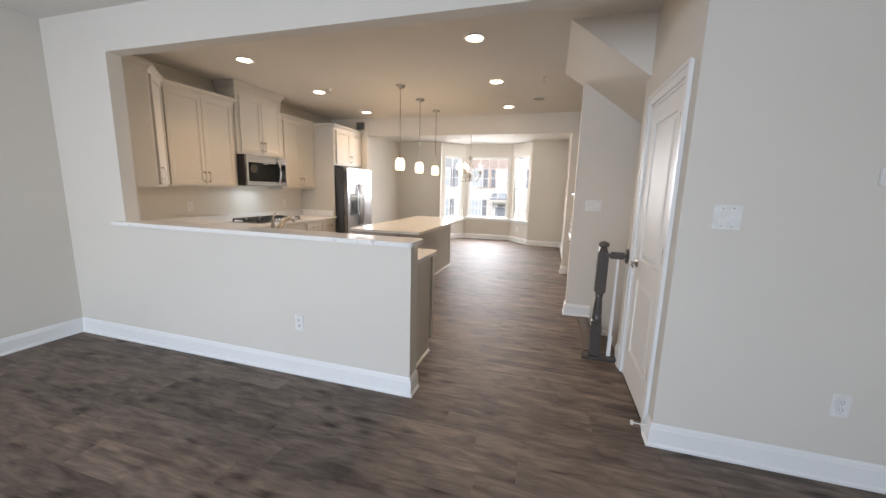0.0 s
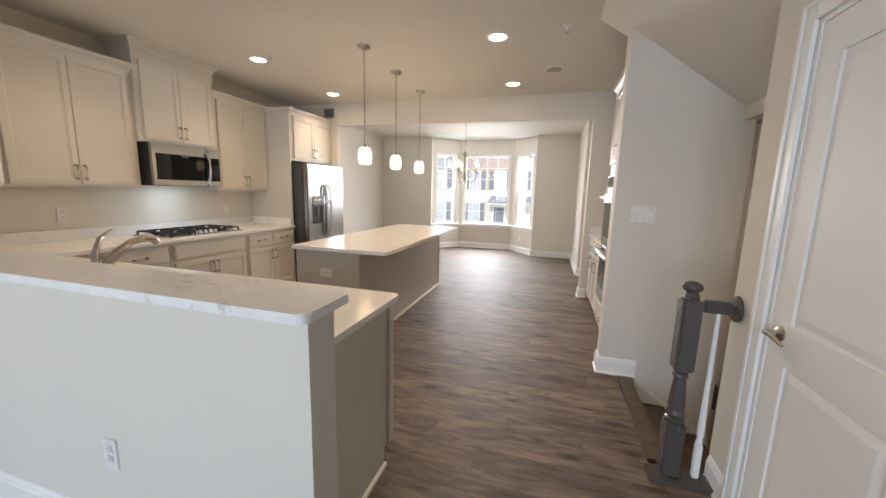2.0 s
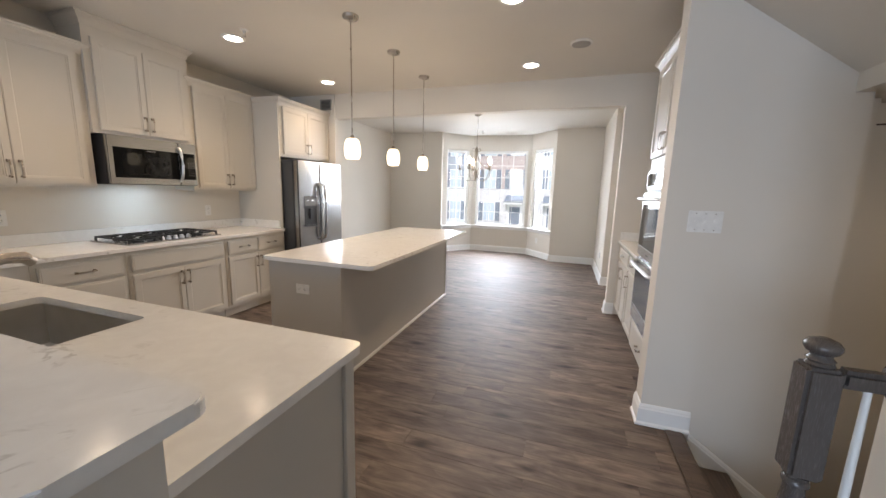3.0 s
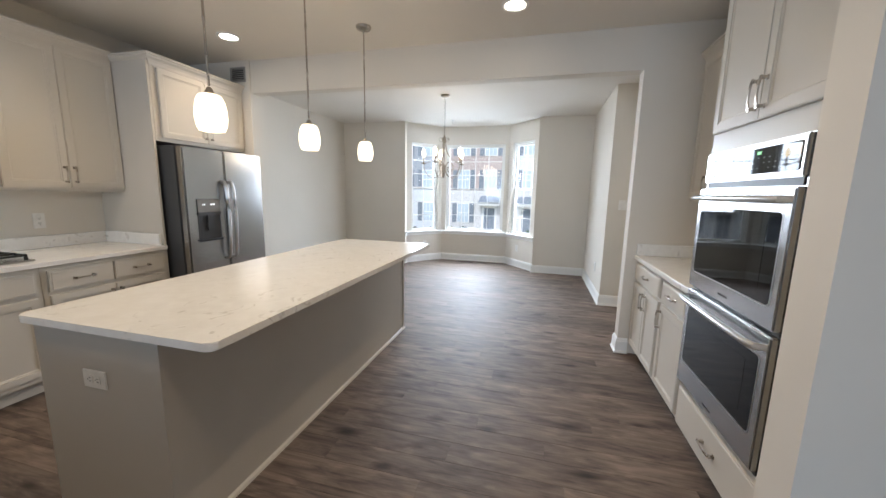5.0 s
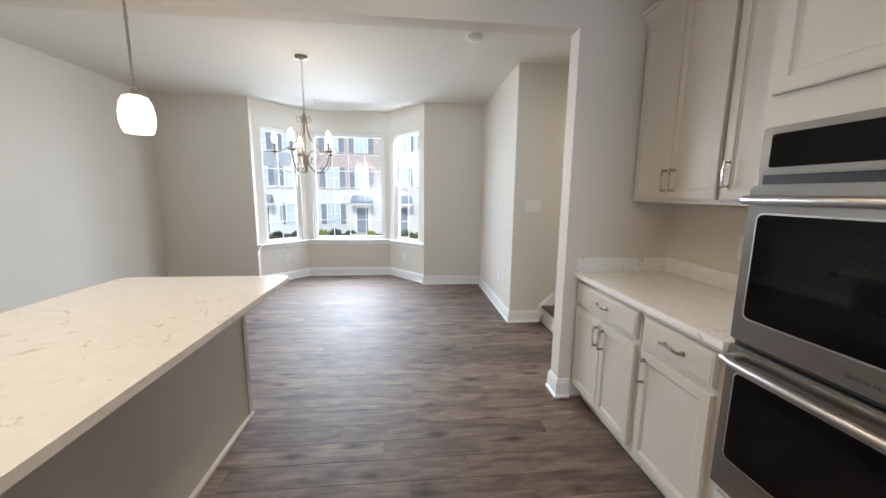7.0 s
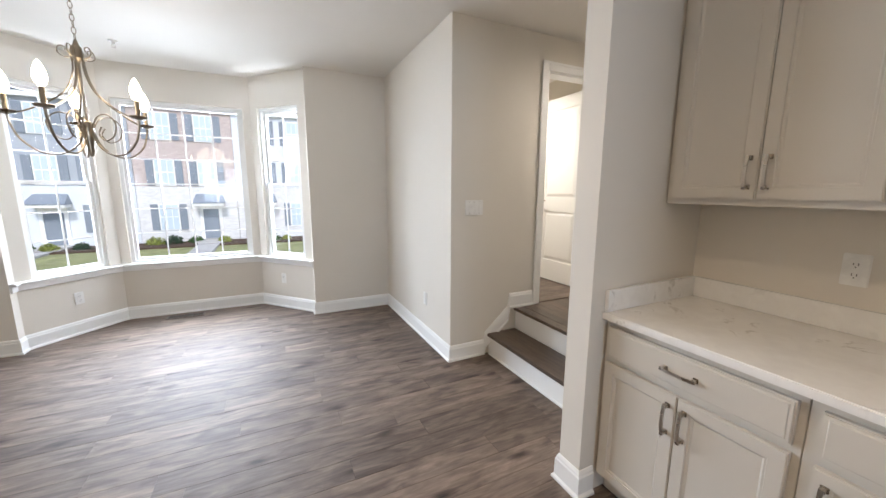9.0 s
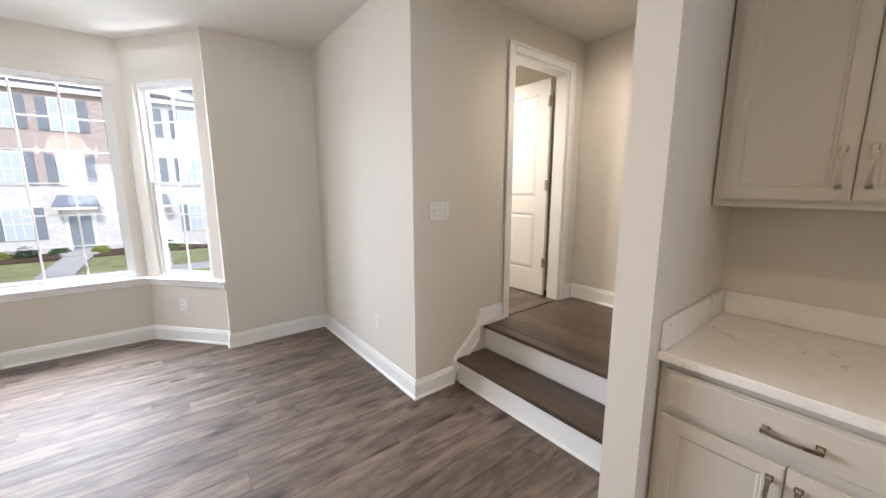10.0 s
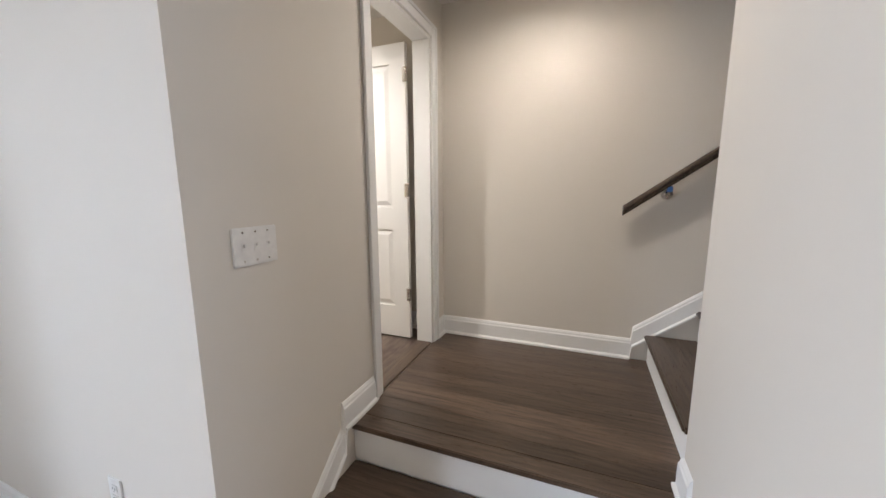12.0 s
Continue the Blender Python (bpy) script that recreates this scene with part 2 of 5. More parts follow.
def tube(bm, pts, radius, seg=10, flat=1.0):
    """A round bar along points; radius may be one per point."""
    pts = [Vector(p) for p in pts]
    rad = radius if isinstance(radius, (list, tuple)) else [radius] * len(pts)
    rings, up = [], Vector((0, 0, 1))
    for i, p in enumerate(pts):
        d = (pts[min(i + 1, len(pts) - 1)] - pts[max(i - 1, 0)]).normalized()
        side = d.cross(up)
        if side.length < 0.05:
            side = d.cross(Vector((0, 1, 0)))
        side.normalize()
        nrm = side.cross(d).normalized()
        rings.append([bm.verts.new(p + rad[i] * (math.cos(2 * math.pi * k / seg) * side + flat * math.sin(2 * math.pi * k / seg) * nrm)) for k in range(seg)])
    for a, b in zip(rings, rings[1:]):
        for k in range(seg):
            j = (k + 1) % seg
            bm.faces.new((a[k], a[j], b[j], b[k]))
    bm.faces.new(rings[0][::-1])
    bm.faces.new(rings[-1])


def smooth_pts(p, n=6):
    out = []
    for i in range(len(p) - 1):
        a, b, c, d = (Vector(p[max(0, min(len(p) - 1, i + j))]) for j in (-1, 0, 1, 2))
        for s in range(n):
            t = s / n
            out.append(0.5 * (2 * b + (c - a) * t + (2 * a - 5 * b + 4 * c - d) * t * t + (3 * b - a - 3 * c + d) * t ** 3))
    return out + [Vector(p[-1])]


def sweep(bm, path, profile, z=0.0, closed=False):
    """A moulding: profile of (outward, up) carried along a plan path with mitred corners; outward is to the right of the walk."""
    P = [Vector((p[0], p[1])) for p in path]
    Z = [p[2] if len(p) > 2 else z for p in path]
    n, rings = len(P), []
    for i, p in enumerate(P):
        a = (P[i] - P[i - 1]).normalized() if (i or closed) else None
        b = (P[(i + 1) % n] - P[i]).normalized() if (i < n - 1 or closed) else None
        a, b = a or b, b or a
        na, nb = Vector((a.y, -a.x)), Vector((b.y, -b.x))
        mit = na + nb
        mit = mit / max(0.3, mit.dot(na))
        rings.append([bm.verts.new((p.x + mit.x * o, p.y + mit.y * o, Z[i] + u)) for o, u in profile])
    k = len(profile)
    for i in range(n if closed else n - 1):
        a, b = rings[i], rings[(i + 1) % n]
        for j in range(k):
            q = (j + 1) % k
            bm.faces.new((a[j], b[j], b[q], a[q]))
    if not closed:
        bm.faces.new(rings[0])
        bm.faces.new(rings[-1][::-1])


def mesh_of(name, bm, mat, smooth=False):
    bmesh.ops.recalc_face_normals(bm, faces=bm.faces)
    me = bpy.data.meshes.new(name)
    bm.to_mesh(me)
    bm.free()
    me.materials.append(mat)
    if smooth:
        me.shade_smooth()
        me.set_sharp_from_angle(angle=radians(38))
    return me


def part(name, bm, mat, parent, label="", m=None, smooth=False):
    o = new(name, mesh_of(name, bm, mat, smooth))
    o.parent = parent
    if m is not None:
        o.matrix_basis = m
    return tagged(o, label)


def single(name, bm, mat, label, category="", group="", kind="", m=None, smooth=False):
    o = new(name, mesh_of(name, bm, mat, smooth))
    if m is not None:
        o.matrix_basis = m
    return tagged(o, label, category, group, kind)


def thing(name, m, label, category, group="", kind=""):
    o = new(name)
    o.empty_display_size = 0.1
    o.matrix_basis = m
    return tagged(o, label, category, group, kind)


B = bmesh.new


def boxes(*rows, bev=0.0):
    bm = B()
    for r in rows:
        box(bm, *r, bev=bev)
    return bm


def structure(name, bm, mat, label, cat="wall"):
    return single(name, bm, mat, label, cat, kind="structure")


def run_wall(name, p0, p1, thick, z0, z1, holes=(), label="greige painted drywall wall", mat=None):
    """A wall from p0 to p1 in plan, thickness to the left of the walk, with holes (from, to, bottom, top) along it."""
    d = Vector((p1[0] - p0[0], p1[1] - p0[1]))
    L = d.length
    bm = B()
    at = 0.0
    for a, b, lo, hi in sorted(holes):
        if a > at:
            box(bm, at, a, 0, thick, z0, z1)
        if lo > z0:
            box(bm, a, b, 0, thick, z0, lo)
        if hi < z1:
            box(bm, a, b, 0, thick, hi, z1)
        at = b
    if at < L:
        box(bm, at, L, 0, thick, z0, z1)
    bmesh.ops.transform(bm, matrix=pose(p0[0], p0[1], 0, 0, 0, math.degrees(math.atan2(d.y, d.x))), verts=bm.verts)
    return structure(name, bm, mat or WALL, label)


# ---------- the shell ----------
CZ, DZ = 2.74, 2.71
KX, RX = -3.46, 1.86
structure("floor", boxes((-3.9, 4.2, -2.8, 4.0, -0.2, -0.012), (-3.9, 1.343, 4.0, 5.08, -0.2, -0.012), (-3.9, 2.0, 5.08, 11.6, -0.2, -0.012)),
          paint("subfloor", (0.10, 0.085, 0.075), 0.8), "grey brown subfloor beneath the planks", "floor")
structure("ceiling", boxes((-3.9, 4.2, -2.8, 5.16, CZ, CZ + 0.15), (-3.9, 2.02, 5.16, 7.30, CZ, CZ + 0.15)), CEIL, "flat off-white painted ceiling", "ceiling")
structure("ceiling_dining", boxes((-3.9, 3.3, 7.30, 11.6, DZ, DZ + 0.18)), CEIL, "flat off-white dining room ceiling", "ceiling")

# living room
run_wall("wall_living_west", (-3.32, -2.6), (-3.32, 2.85), 0.12, 0, CZ)
run_wall("wall_living_south", (4.0, -2.6), (-3.32, -2.6), 0.12, 0, CZ, [(2.9, 6.7, 0.45, 2.35)])
run_wall("wall_living_east", (4.0, 2.85), (4.0, -2.6), 0.12, 0, CZ)
bm = boxes((-3.44, -2.579, 2.849, 2.961, 0, CZ), (-2.579, 1.526, 2.849, 2.961, 2.43, CZ))
structure("wall_kitchen_opening", bm, WALL, "painted wall with a wide cased-free opening into the kitchen")
structure("half_wall", boxes((-2.579, 0.028, 2.849, 2.976, 0, 1.054)), WALL, "painted half wall below the breakfast bar")
structure("wall_closet_front", boxes((1.526, 4.0, 2.849, 2.957, 0, CZ)), WALL, "painted wall beside the closet door")
bm = boxes((1.526, 1.64, 3.725, 3.985, 0, CZ), (1.526, 1.64, 3.005, 3.725, 2.05, CZ), (1.526, 1.64, 2.957, 3.005, 0, CZ))
structure("wall_closet_side", bm, WALL, "painted wall around the white closet door")
structure("wall_closet_inner", boxes((1.64, 3.1, 2.957, 3.06, 0, CZ), (2.3, 2.4, 3.06, 3.985, 0, CZ)), WALL, "plain closet wall behind the door")

# kitchen
run_wall("wall_kitchen_west", (KX, 2.961), (KX, 7.23), 0.12, 0, CZ)
structure("wall_stair", boxes((1.13, 1.945, 5.015, 5.165, -2.6, CZ + 0.1)), WALL, "painted wall end between stairwell and ovens")
run_wall("wall_kitchen_east", (RX, 7.25), (RX, 5.165), 0.12, 0, CZ)
bm = boxes((KX - 0.12, -2.66, 7.23, 7.375, 0, CZ), (-2.66, 1.140, 7.25, 7.375, 2.41, CZ), (1.140, 1.955, 7.25, 7.375, 0, CZ))
structure("wall_dining_opening", bm, WALL, "painted wall with a wide opening into the dining room")

# dining room and bay
run_wall("wall_dining_west", (-3.40, 7.375), (-3.40, 10.44), 0.12, 0, DZ)
structure("wall_dining_north_a", boxes((-3.52, -2.12, 10.44, 10.56, 0, DZ)), WALL, "painted wall beside the bay window")
structure("wall_dining_north_b", boxes((0.33, 1.21, 10.44, 10.56, 0, DZ)), WALL, "painted wall beside the bay window")
structure("wall_dining_east", boxes((1.21, 1.33, 8.72, 10.56, 0, DZ)), WALL, "painted dining room wall ending at the stair corner")
BAY = [(-2.12, 10.53), (-1.575, 11.15), (-0.215, 11.15), (0.33, 10.53)]
WZ0, WZ1 = 0.615, 2.36
side_len = (Vector(BAY[1]) - Vector(BAY[0])).length
run_wall("wall_bay_west", BAY[0], BAY[1], 0.14, 0, DZ, [(0.11, side_len - 0.10, WZ0, WZ1)])
run_wall("wall_bay_north", BAY[1], BAY[2], 0.14, 0, DZ, [(0.085, 1.28, WZ0, WZ1)])
run_wall("wall_bay_east", BAY[2], BAY[3], 0.14, 0, DZ, [(0.11, side_len - 0.10, WZ0, WZ1)])

# stair landing and powder room
LX, LZ = 3.055, 0.386
DX0, DX1, DTOP = 2.128, 2.842, 2.432
bm = boxes((1.33, DX0, 8.72, 8.84, 0, DZ), (DX0, DX1, 8.72, 8.84, DTOP, DZ), (DX1, LX, 8.72, 8.84, 0, DZ), (DX0, DX1, 8.72, 8.84, 0, LZ - 0.02))
structure("wall_powder_door", bm, WALL, "painted wall with the powder room doorway")
run_wall("wall_landing_east", (LX, 10.5), (LX, 2.957), 0.12, -2.6, 5.2)
structure("wall_powder_north", boxes((1.33, LX, 10.38, 10.5, 0, DZ)), WALL, "plain powder room wall")
structure("wall_flight_side", boxes((1.984, 2.06, 5.165, 7.23, 0, 5.2)), WALL, "painted wall beside the upper stair flight")
structure("wall_flight_top", boxes((2.02, LX, 5.06, 5.165, 2.0, 5.2), (2.02, LX, 7.30, 7.375, CZ + 0.02, 5.2), (2.02, LX + 0.12, 5.06, 7.375, 5.2, 5.3)), WALL, "painted wall closing the upper stair flight")
structure("powder_floor", boxes((1.33, LX, 8.84, 10.38, LZ - 0.03, LZ - 0.004)), PLANK, "grey brown plank floor of the powder room", "floor")

# stairwell going down and its sloping soffit
structure("wall_stairwell_south", boxes((1.526, LX, 3.985, 4.0, -2.6, CZ), (1.343, 1.526, 3.985, 4.0, -2.6, -0.2)), WALL, "painted stairwell wall")
structure("wall_stairwell_back", boxes((1.3, LX, 7.0, 7.1, -2.6, -0.2), (1.3, 1.343, 4.0, 7.0, -2.6, -0.2)), WALL, "plain lower stairwell wall")
structure("floor_lower", boxes((1.3, LX, 3.9, 7.1, -2.7, -2.6)), PLANK, "grey brown plank floor at the stair foot", "floor")
bm = B()
pts = [(0.93, CZ), (1.87, 2.035), (1.87, 1.945), (LX, 1.945), (LX, CZ + 0.1), (0.93, CZ + 0.1)]
lo = [bm.verts.new((x, 3.86, z)) for x, z in pts]
hi = [bm.verts.new((x, 5.2 if x < 1 else 5.06, z)) for x, z in pts]
bm.faces.new(lo)
bm.faces.new(hi[::-1])
for i in range(6):
    j = (i + 1) % 6
    bm.faces.new((lo[i], lo[j], hi[j], hi[i]))
structure("wall_lower_stair", boxes((1.945, LX, 5.30, 5.36, -2.6, 1.945)), WALL, "painted wall at the turn of the lower stairs")
structure("lower_ceiling", boxes((1.945, LX, 5.06, 7.0, 1.945, 2.0)), CEIL, "flat ceiling over the lower stair landing", "ceiling")
structure("stair_soffit", bm, WALL, "sloping painted underside of the upper stairs", "soffit")
# ---------- trim ----------
BASE = [(0, 0), (0.026, 0), (0.026, 0.012), (0.016, 0.022), (0.015, 0.105), (0.011, 0.112), (0.010, 0.122), (0.004, 0.134), (0, 0.136)]


def baseboard(path):
    bm = B()
    sweep(bm, path, BASE)
    return single("baseboard", bm, TRIM, "white painted baseboard with shoe moulding", "baseboard", kind="structure")


baseboard([(-3.32, -2.6), (-3.32, 2.849), (0.028, 2.849), (0.028, 2.976)])
baseboard([(1.526, 2.930), (1.526, 2.849), (4.0, 2.849)])
baseboard([(1.526, 3.985), (1.526, 3.799)])
baseboard([(1.13, 5.165), (1.13, 5.015), (1.40, 5.015)])
baseboard([(1.401, 5.015, -0.135), (1.945, 5.015, -0.528)])
baseboard([(-3.40, 7.375), (-3.40, 10.44), (-2.12, 10.44), (-2.12, 10.53), *BAY[1:3], (0.33, 10.53), (0.33, 10.44), (1.21, 10.44), (1.21, 8.72), (1.538, 8.72), (1.548, 8.72, 0.065), (1.784, 8.72, 0.270), (1.797, 8.72, LZ), (2.055, 8.72, LZ)])
baseboard([(-2.66, 7.23), (-2.66, 7.375), (-3.40, 7.375)])
baseboard([(1.60, 7.375), (1.140, 7.375), (1.140, 7.25), (1.222, 7.25)])
baseboard([(1.955, 7.335, LZ), (1.955, 7.375, LZ), (1.846, 7.375, LZ), (1.838, 7.375, 0.28), (1.62, 7.375, 0.07), (1.612, 7.375, 0.0), (1.60, 7.375, 0.0)])
baseboard([(2.915, 8.72, LZ), (LX, 8.72, LZ), (LX, 7.432, LZ), (LX, 7.424, LZ + 0.08), (LX, 6.0, LZ + 1.17)])
baseboard([(1.34, 10.38, LZ), (LX, 10.38, LZ), (LX, 8.84, LZ)])

bm = B()
SILL = [(-0.06, 0), (0.012, -0.055), (0.018, -0.05), (0.018, 0.0), (0.045, 0.002), (0.05, 0.014), (0.045, 0.026), (-0.06, 0.026)]
sweep(bm, [(-2.12, 10.444), (-2.12, 10.53), *BAY[1:3], (0.33, 10.53), (0.33, 10.444)], SILL, 0.597)
single("window_sill", bm, TRIM, "continuous white window stool round the bay", "sill", kind="structure")


def casing(name, m, w, h, label):
    """Door casing round an opening w by h; stands at local y 0, proud towards -y."""
    bm = B()
    c = 0.066
    for x0, x1, z0, z1 in ((-c, 0, 0, h + c), (w, w + c, 0, h + c), (0, w, h, h + c)):
        box(bm, x0, x1, -0.016, -0.001, z0, z1, 0.003)
    for x0, x1, z0, z1 in ((-c - 0.006, -c + 0.016, 0, h + c + 0.006), (w + c - 0.016, w + c + 0.006, 0, h + c + 0.006), (-c + 0.017, w + c - 0.017, h + c - 0.016, h + c + 0.006)):
        box(bm, x0, x1, -0.023, -0.017, z0, z1, 0.002)
    for x0, x1, z0, z1 in ((0, 0.018, 0, h - 0.001), (w - 0.018, w, 0, h - 0.001), (0.019, w - 0.019, h - 0.018, h)):
        box(bm, x0, x1, 0.0, 0.116, z0, z1)
    return single(name, bm, TRIM, label, "door casing", kind="structure", m=m)


casing("trim", pose(1.526, 3.725, 0, 0, 0, -90), 0.72, 2.05, "white door casing round the closet door")
casing("trim", pose(DX0, 8.72, LZ), DX1 - DX0, DTOP - LZ, "white door casing of the powder room")


def panel_door(name, m, w, h, label, hinge_right, knob_z):
    """A two-panel moulded door with hinges and lever; local front is -y."""
    d = thing(name, m, label, "door", kind="structure")
    bm = boxes((0.10, w - 0.10, 0.010, 0.026, 0.20, h - 0.10))
    z = [0, 0.235, 0.80, 0.955, h - 0.125, h]
    for x0, x1, z0, z1 in ((0, 0.115, 0, h), (w - 0.115, w, 0, h), (0.115, w - 0.115, 0, z[1]), (0.115, w - 0.115, z[2], z[3]), (0.115, w - 0.115, z[4], h)):
        box(bm, x0, x1, 0, 0.036, z0, z1)
    for lo, hi in ((z[1], z[2]), (z[3], z[4])):
        for y0, y1 in ((0.010, 0.001), (0.026, 0.035)):
            a = [bm.verts.new((x, y0, zz)) for x, zz in ((0.128, lo + 0.013), (w - 0.128, lo + 0.013), (w - 0.128, hi - 0.013), (0.128, hi - 0.013))]
            b = [bm.verts.new((x, y1, zz)) for x, zz in ((0.158, lo + 0.043), (w - 0.158, lo + 0.043), (w - 0.158, hi - 0.043), (0.158, hi - 0.043))]
            bm.faces.new(b)
            for i in range(4):
                j = (i + 1) % 4
                bm.faces.new((a[i], a[j], b[j], b[i]))
    part("leaf", bm, DOOR, d)
    hx = w + 0.004 if hinge_right else -0.004
    for zz in (0.33, h / 2 + 0.06, h - 0.2):
        bm = B()
        lathe(bm, [(0.009, -0.046), (0.009, 0.046)], 12, pose(hx, -0.008, zz))
        box(bm, hx - 0.022, hx + 0.012, -0.006, 0.001, zz - 0.045, zz + 0.045)
        part("hinge", bm, NICKEL, d, "satin nickel butt hinge")
    kx = 0.065 if hinge_right else w - 0.065
    s = 1 if hinge_right else -1
    for side in (-1, 1):
        y = 0 if side < 0 else 0.036
        bm = B()
        lathe(bm, [(0.031, 0), (0.031, 0.006), (0.024, 0.012), (0.011, 0.016), (0.010, 0.045)], 20, pose(kx, y, knob_z, 90 if side < 0 else -90))
        tube(bm, [(kx, y + side * 0.048, knob_z), (kx + s * 0.03, y + side * 0.052, knob_z + 0.003), (kx + s * 0.075, y + side * 0.052, knob_z - 0.002), (kx + s * 0.11, y + side * 0.05, knob_z - 0.012)], [0.011, 0.010, 0.008, 0.006], 10)
        part("lever_handle", bm, NICKEL, d, "satin nickel lever handle", smooth=True)
    return d


panel_door("door_1", pose(1.530, 3.706, 0.008, 0, 0, -90), 0.683, 2.022, "closed white two-panel closet door with nickel lever", True, 0.91)
panel_door("door_2", pose(2.826, 9.585, LZ + 0.01, 0, 0, -90), 0.69, 2.025, "open white two-panel powder room door", True, 0.93)
bm = B()
tube(bm, [(1.52, 2.895, 0.085), (1.44, 2.895, 0.085)], 0.004, 8)
lathe(bm, [(0.014, 0), (0.014, 0.012)], 12, pose(1.44, 2.895, 0.085, 0, -90, 0))
single("door_stop", bm, TRIM, "white spring door stop on the baseboard", "door stop")

# ---------- stairs ----------


def stair_step(name, x0, x1, y0, y1, z, rise, along, label):
    """A white riser below a dark tread; along: the way up, 'x', '-y' or 'down'."""
    t = thing(name, pose((x0 + x1) / 2, (y0 + y1) / 2, z), label, "stair step", "steps of the staircase", "structure")
    cx, cy = (x0 + x1) / 2, (y0 + y1) / 2
    if along == "x":
        tb, rb = (x0 - 0.026, x1, y0, y1), (x0, x0 + 0.018, y0, y1)
    elif along == "-y":
        tb, rb = (x0, x1, y0, y1 + 0.026), (x0, x1, y1 - 0.018, y1)
    else:
        tb, rb = (x0, x1 + 0.026, y0, y1), (x0 - 0.0, x0 + 0.018, y0, y1)
    bm = B()
    box(bm, tb[0] - cx, tb[1] - cx, tb[2] - cy, tb[3] - cy, -0.027, 0, 0.009)
    part("tread", bm, TREAD if along == "-y" else TREAD_ACROSS, t, "dark stained oak tread")
    bm = B()
    if along == "down":
        box(bm, rb[0] - cx, rb[1] - cx, rb[2] - cy, rb[3] - cy, 0.0, rise - 0.028)
    else:
        box(bm, rb[0] - cx, rb[1] - cx, rb[2] - cy, rb[3] - cy, -rise, -0.028)
    part("riser", bm, TRIM, t, "white painted riser")
    return t


stair_step("stair_step", 1.592, 1.876, 7.375, 8.717, 0.188, 0.188, "x", "dark oak step with white riser below the landing")
lan = thing("stair_landing", pose(2.5, 8.06, LZ), "dark stained oak landing with white riser", "landing", kind="structure")
bm = boxes((1.876 - 2.5, 1.894 - 2.5, 7.375 - 8.06, 8.717 - 8.06, -0.20, -0.028), (1.894 - 2.5, LX - 2.5, 7.30 - 8.06, 8.72 - 8.06, -0.34, -0.03))
part("riser", bm, TRIM, lan, "white painted riser")
bm = B()
box(bm, 0, 1.341, -0.095, 0, -0.027, 0, 0.004)
part("nosing_board", bm, TREAD, lan, "rounded oak nosing board", pose(1.850 - 2.5, 7.376 - 8.06, 0, 0, 0, 90))
bx = 1.9455
while bx < LX - 0.01:
    w = min(0.0825, LX - bx)
    bm = B()
    ys = 7.377 if bx < 1.956 else 7.330
    box(bm, 0, 8.718 - ys, -w + 0.0004, 0, -0.027, -0.0002)
    part("board", bm, TREAD, lan, "", pose(bx - 2.5, ys - 8.06, 0, 0, 0, 90))
    bx += 0.083
bm = B()
box(bm, DX0 + 0.019, DX1 - 0.019, 8.722, 8.84, LZ - 0.006, LZ + 0.006, 0.004)
single("threshold", bm, TREAD, "dark wooden threshold strip in the powder doorway", "threshold", kind="structure")
bm = B()
sweep(bm, [(1.591, 8.70), (1.591, 7.375)], [(0, 0), (0.014, 0), (0.011, 0.010), (0, 0.014)])
single("trim", bm, TRIM, "white shoe moulding at the foot of the steps", "trim", kind="structure")
for i in range(1, 9):
    stair_step("stair_step", 2.062, LX - 0.026, 7.335 - 0.255 * i, 7.335 - 0.255 * (i - 1), LZ + 0.183 * i, 0.183, "-y", "dark oak step of the upper flight")
for i in range(1, 5):
    stair_step("stair_step", 1.343 + 0.255 * (i - 1) + 0.003, 1.343 + 0.255 * i, 4.003, 4.988, -0.187 * i, 0.187, "down", "dark oak step going down the stairwell")
structure("stairwell_landing", boxes((2.366, LX, 4.003, 6.9, -0.80, -0.76)), TREAD, "dark oak lower landing", "landing")
bm = B()
box(bm, 1.262, 1.369, 4.035, 5.012, -0.024, 0.006, 0.008)
single("stair_nosing", bm, TREAD, "dark oak nosing at the head of the stairs", "nosing", kind="structure")


def handrail(name, a, b, label, brackets):
    t = thing(name, Matrix.Translation(a), label, "handrail")
    d = Vector(b) - Vector(a)
    bm = B()
    prof = [(-0.018, -0.03), (0.018, -0.03), (0.022, -0.02), (0.020, -0.008), (0.030, 0.004), (0.028, 0.018), (0.016, 0.028), (-0.016, 0.028), (-0.028, 0.018), (-0.030, 0.004), (-0.020, -0.008), (-0.022, -0.02)]
    r0 = [bm.verts.new((u, 0, v)) for u, v in prof]
    r1 = [bm.verts.new((d.x + u, d.y, d.z + v)) for u, v in prof]
    bm.faces.new(r0)
    bm.faces.new(r1[::-1])
    for i in range(len(prof)):
        j = (i + 1) % len(prof)
        bm.faces.new((r0[i], r0[j], r1[j], r1[i]))
    part("rail", bm, TREAD, t, "dark stained oak rail", smooth=True)
    for k in brackets:
        p = d * k
        bm = B()
        lathe(bm, [(0.03, 0), (0.03, 0.006), (0.012, 0.012)], 18, pose(0.062, p.y, p.z - 0.075, 0, -90, 0))
        tube(bm, [(0.055, p.y, p.z - 0.075), (0.02, p.y, p.z - 0.078), (0.0, p.y, p.z - 0.062), (0.0, p.y, p.z - 0.03)], 0.007, 8)
        br = part("bracket", bm, NICKEL, t, "satin nickel wall bracket", smooth=True)
        bm = B()
        box(bm, -0.02, 0.008, p.y - 0.014, p.y + 0.014, p.z - 0.062, p.z - 0.030, 0.003)
        part("protective_film", bm, gloss("blue_film", (0.05, 0.13, 0.36), 0.4), br, "blue protective film on the bracket")
    return t


